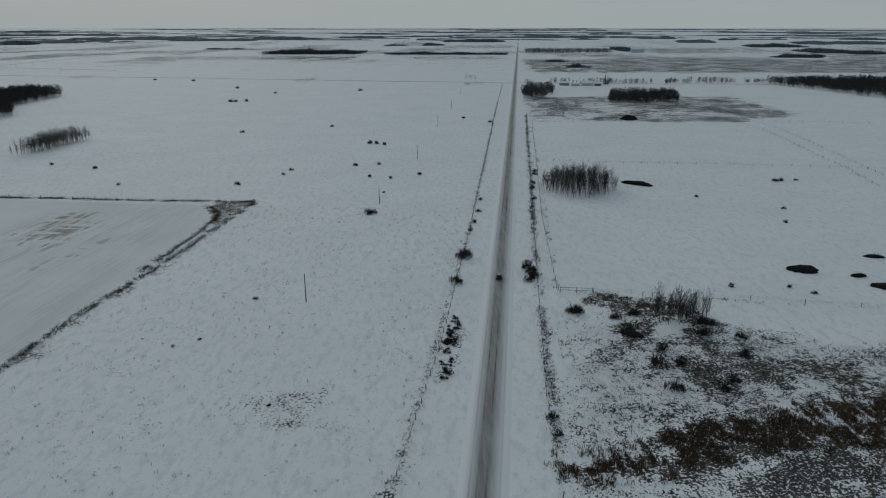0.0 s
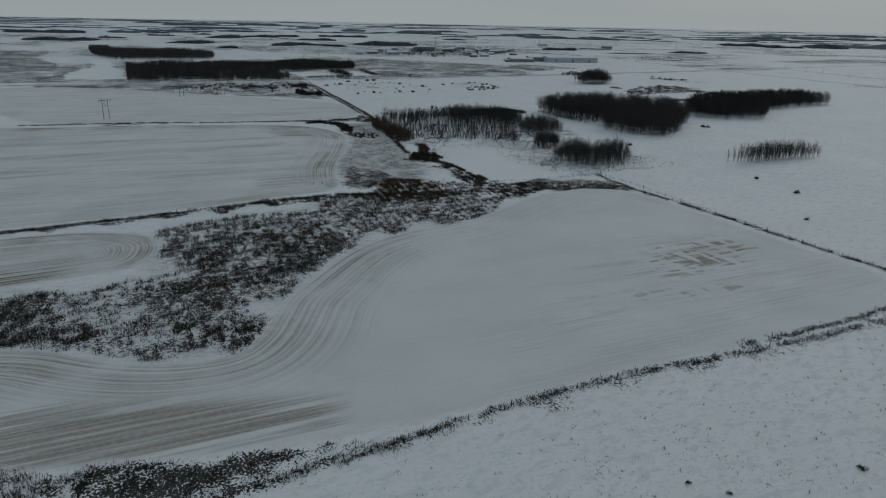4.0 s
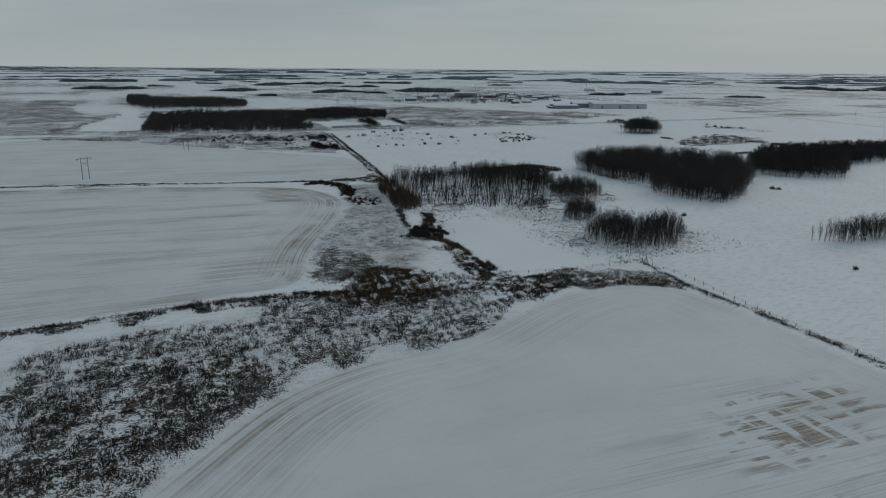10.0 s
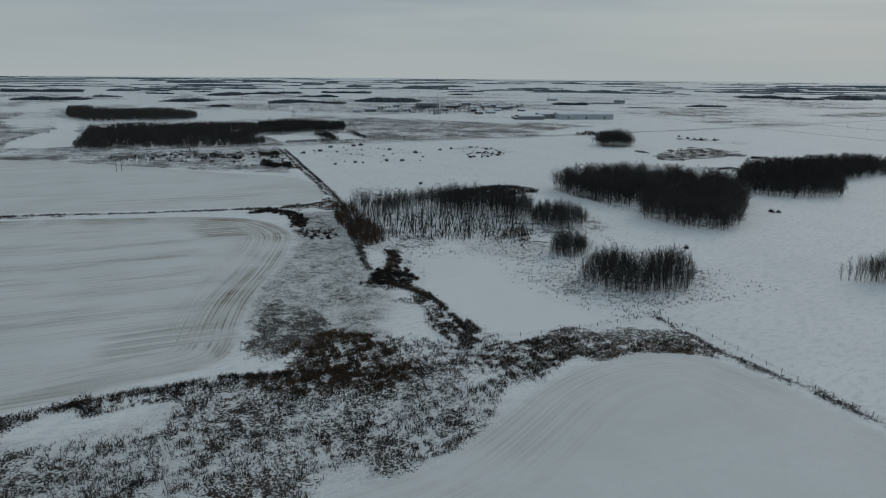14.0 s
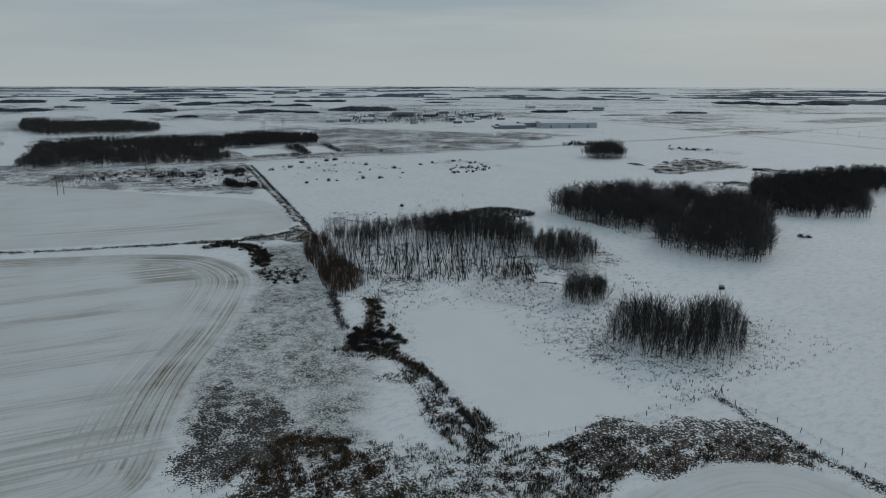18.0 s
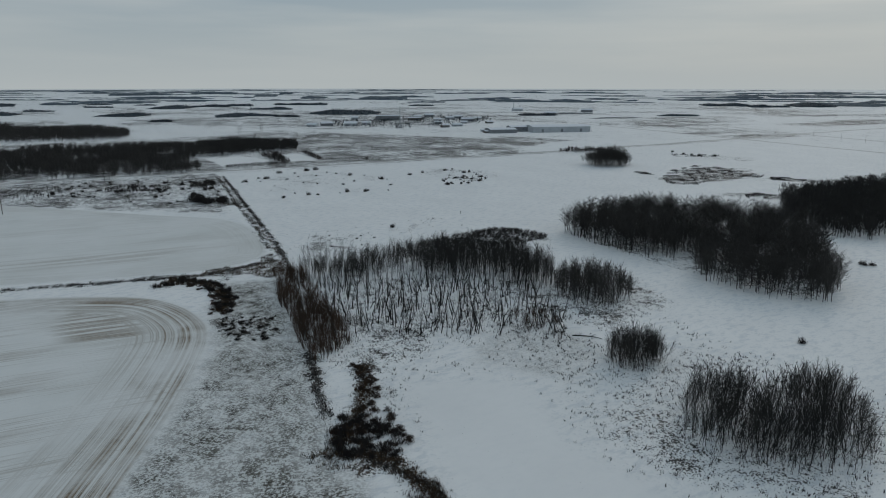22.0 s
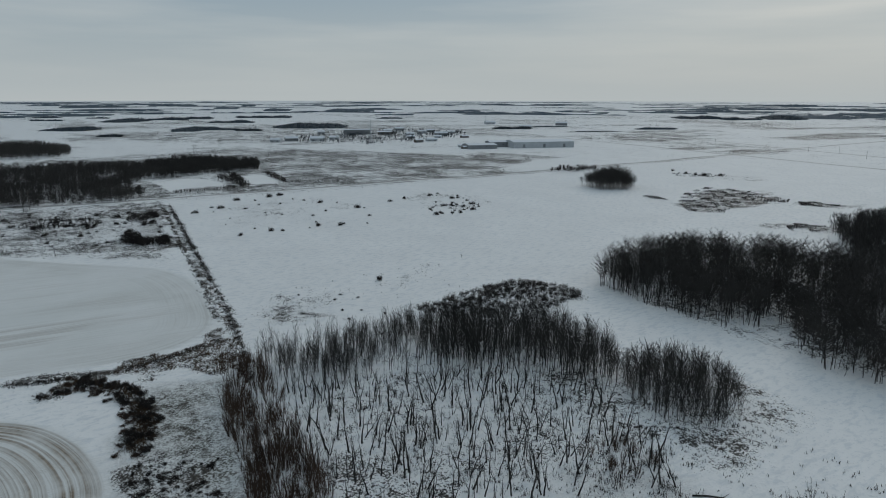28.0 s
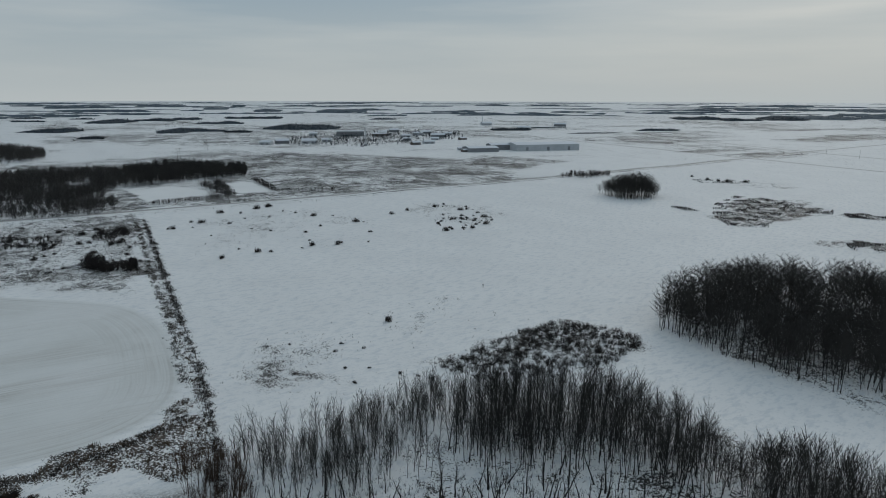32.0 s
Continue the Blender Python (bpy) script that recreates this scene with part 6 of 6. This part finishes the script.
far_belt(-2168, 428, -2109, 512, 172, 13)
far_belt(-1798, 467, -1775, 505, 16, 11)
far_belt(-2818, 449, -2778, 533, 24, 13)
far_belt(-2694, 659, -2635, 749, 230, 13)
far_belt(-2915, 624, -2888, 687, 16, 13)
far_belt(-2754, 789, -2698, 897, 64, 13)
far_belt(-2001, 678, -1965, 734, 172, 13)
far_belt(-1985, 730, -1941, 799, 48, 13)
far_belt(-1894, 777, -1862, 831, 16, 11)
far_belt(-2439, 891, -2364, 1000, 36, 13)
far_belt(-2775, 919, -2737, 992, 65, 13)
far_belt(-2775, 1094, -2683, 1264, 72, 13)
far_belt(-2047, 947, -1948, 1100, 230, 13)
far_belt(-3217, 452, -3113, 743, 100, 10)
far_belt(-3164, 784, -3109, 920, 16, 10)
far_belt(-3381, 1113, -3348, 1197, 55, 10)
far_belt(-3499, 1248, -3457, 1346, 176, 10)
far_belt(-3728, 1459, -3702, 1519, 184, 10)
far_belt(-3257, 1390, -3205, 1493, 230, 10)
far_belt(-3098, 1610, -2994, 1794, 230, 10)
far_belt(-2701, 1627, -2620, 1757, 59, 10)
far_belt(-3166, 1696, -3019, 1959, 60, 10)
far_belt(-2461, 1496, -2410, 1570, 16, 10)
far_belt(-1634, 1350, -1586, 1427, 47, 13)
far_belt(-1676, 1523, -1627, 1600, 16, 6)
far_belt(-2252, 2422, -2221, 2454, 16, 10)
far_belt(-2135, 2614, -2082, 2673, 16, 10)
far_belt(-1851, 2389, -1744, 2512, 148, 13)
far_belt(-1679, 2416, -1595, 2511, 69, 13)
far_belt(-1631, 2583, -1540, 2684, 230, 13)
far_belt(-1566, 2752, -1438, 2875, 230, 10)
far_belt(-1442, 2900, -1380, 2955, 136, 10)
far_belt(-1416, 1634, -1363, 1717, 16, 10)
far_belt(-2196, 2938, -2056, 3076, 172, 10)
far_belt(-2049, 3119, -1880, 3271, 128, 10)
far_belt(-1864, 3251, -1716, 3378, 180, 10)
far_belt(-1701, 3354, -1578, 3457, 230, 10)
far_belt(-2183, 3648, -2030, 3788, 75, 10)
far_belt(-2626, 1987, -2499, 2165, 72, 10)
far_belt(-3250, 2615, -3146, 2761, 151, 10)
far_belt(-3040, 2830, -2951, 2948, 64, 10)
far_belt(-2370, 3349, -2257, 3462, 56, 10)
far_belt(-3851, 670, -3778, 925, 156, 10)
far_belt(-3902, 1056, -3827, 1265, 230, 10)
far_belt(-3541, 670, -3433, 987, 60, 10)
far_belt(-3702, 1714, -3630, 1868, 52, 10)
far_belt(-3349, 2173, -3196, 2419, 16, 9)
far_belt(-2388, 60, -2339, 242, 132, 13)
far_belt(-2580, 265, -2559, 344, 32, 13)
far_belt(-3060, -3, -3041, 256, 192, 10)
far_belt(-3083, 341, -3069, 457, 123, 10)
far_belt(-3006, 462, -2994, 556, 16, 10)
far_belt(-1413, 1392, -1374, 1509, 16, 4)
far_belt(-469, 1967, -218, 1966, 230, 13)
far_belt(-139, 1861, 2, 1862, 20, 13)
far_belt(2, 1852, 168, 1852, 16, 12)
far_belt(519, 2157, 592, 2155, 230, 13)
far_belt(215, 1485, 257, 1486, 16, 11)
far_belt(231, 1296, 258, 1295, 16, 13)
far_belt(260, 1290, 270, 1288, 16, 5)
far_belt(789, 1684, 901, 1682, 48, 13)
far_belt(1051, 2461, 1230, 2440, 176, 13)
far_belt(1030, 2024, 1151, 2022, 230, 13)
far_belt(939, 2873, 1082, 2844, 230, 10)
far_belt(872, 3175, 1021, 3143, 160, 10)
far_belt(1149, 2982, 1212, 2965, 96, 10)
far_belt(-1584, 3029, -1089, 3139, 230, 10)
far_belt(-1157, 3034, -800, 3089, 230, 10)
far_belt(-854, 3241, -634, 3263, 168, 10)
far_belt(-1693, 2732, -1413, 2798, 219, 10)
far_belt(-744, 2231, -629, 2233, 16, 10)
far_belt(-71, 2671, 1, 2668, 176, 13)
far_belt(-213, 2583, -131, 2581, 16, 11)
far_belt(7, 3027, 260, 3012, 230, 10)
far_belt(381, 3386, 571, 3363, 230, 10)
far_belt(1307, 2660, 1599, 2580, 230, 10)
far_belt(1075, 1881, 1173, 1878, 69, 13)
far_belt(560, 3126, 679, 3110, 56, 10)
far_belt(-486, 3354, -279, 3362, 124, 10)
far_belt(733, 3615, 947, 3573, 113, 10)


def tree_strips():
    """Far shelter belts and copses strewn over the plain."""
    r, near, beyond = random.Random(5), Shape(), Shape()
    middle = Shape()
    near.fuzz, beyond.fuzz, middle.fuzz = [], [], []
    # belts sorted by range into three haze-tinted colours
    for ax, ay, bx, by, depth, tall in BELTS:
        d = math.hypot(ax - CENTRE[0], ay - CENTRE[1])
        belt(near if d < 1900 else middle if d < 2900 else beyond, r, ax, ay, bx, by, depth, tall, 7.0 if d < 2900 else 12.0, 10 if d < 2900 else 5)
    for k in range(1250):
        a, d = r.uniform(0, 6.2832), 1250 + 3350 * r.random() ** 0.75
        cx, cy = CENTRE[0] + math.cos(a) * d, CENTRE[1] + math.sin(a) * d
        if -1750 < cx < -850 and 100 < cy < 1450 or -750 < cx < 800 and 0 < cy < 2350:
            continue
        seen = -0.7 < math.atan2(-math.cos(a), math.sin(a)) < 2.1
        if d < (2900 if seen else 2400) and (seen or r.random() < 0.7):
            continue
        turn = a + 1.5708 + r.uniform(-0.3, 0.3)
        half, depth = r.uniform(30, 170) * (0.6 + d / 3500), r.uniform(14, 60)
        ends = [(cx + math.cos(turn) * q, cy + math.sin(turn) * q) for q in (-half, half)]
        if max(math.hypot(x - CENTRE[0], y - CENTRE[1]) for x, y in ends) > 4600:
            continue
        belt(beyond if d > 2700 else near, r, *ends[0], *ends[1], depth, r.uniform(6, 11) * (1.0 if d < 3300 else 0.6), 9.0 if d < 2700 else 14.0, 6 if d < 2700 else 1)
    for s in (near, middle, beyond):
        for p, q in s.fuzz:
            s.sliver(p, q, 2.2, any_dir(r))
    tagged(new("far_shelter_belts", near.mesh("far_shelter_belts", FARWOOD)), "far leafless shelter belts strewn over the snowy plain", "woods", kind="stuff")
    tagged(new("grey_shelter_belts", middle.mesh("grey_shelter_belts", MIDWOOD)), "haze-grey leafless shelter belts and copses on the far plain", "woods", kind="stuff")
    tagged(new("frosted_shelter_belts", beyond.mesh("frosted_shelter_belts", HAZEWOOD)), "shelter belts near the skyline with haze in their colour", "woods", kind="stuff")


tree_strips()
for ob in HIDE:
    for o in (*ob.children_recursive, ob):
        bpy.data.objects.remove(o)
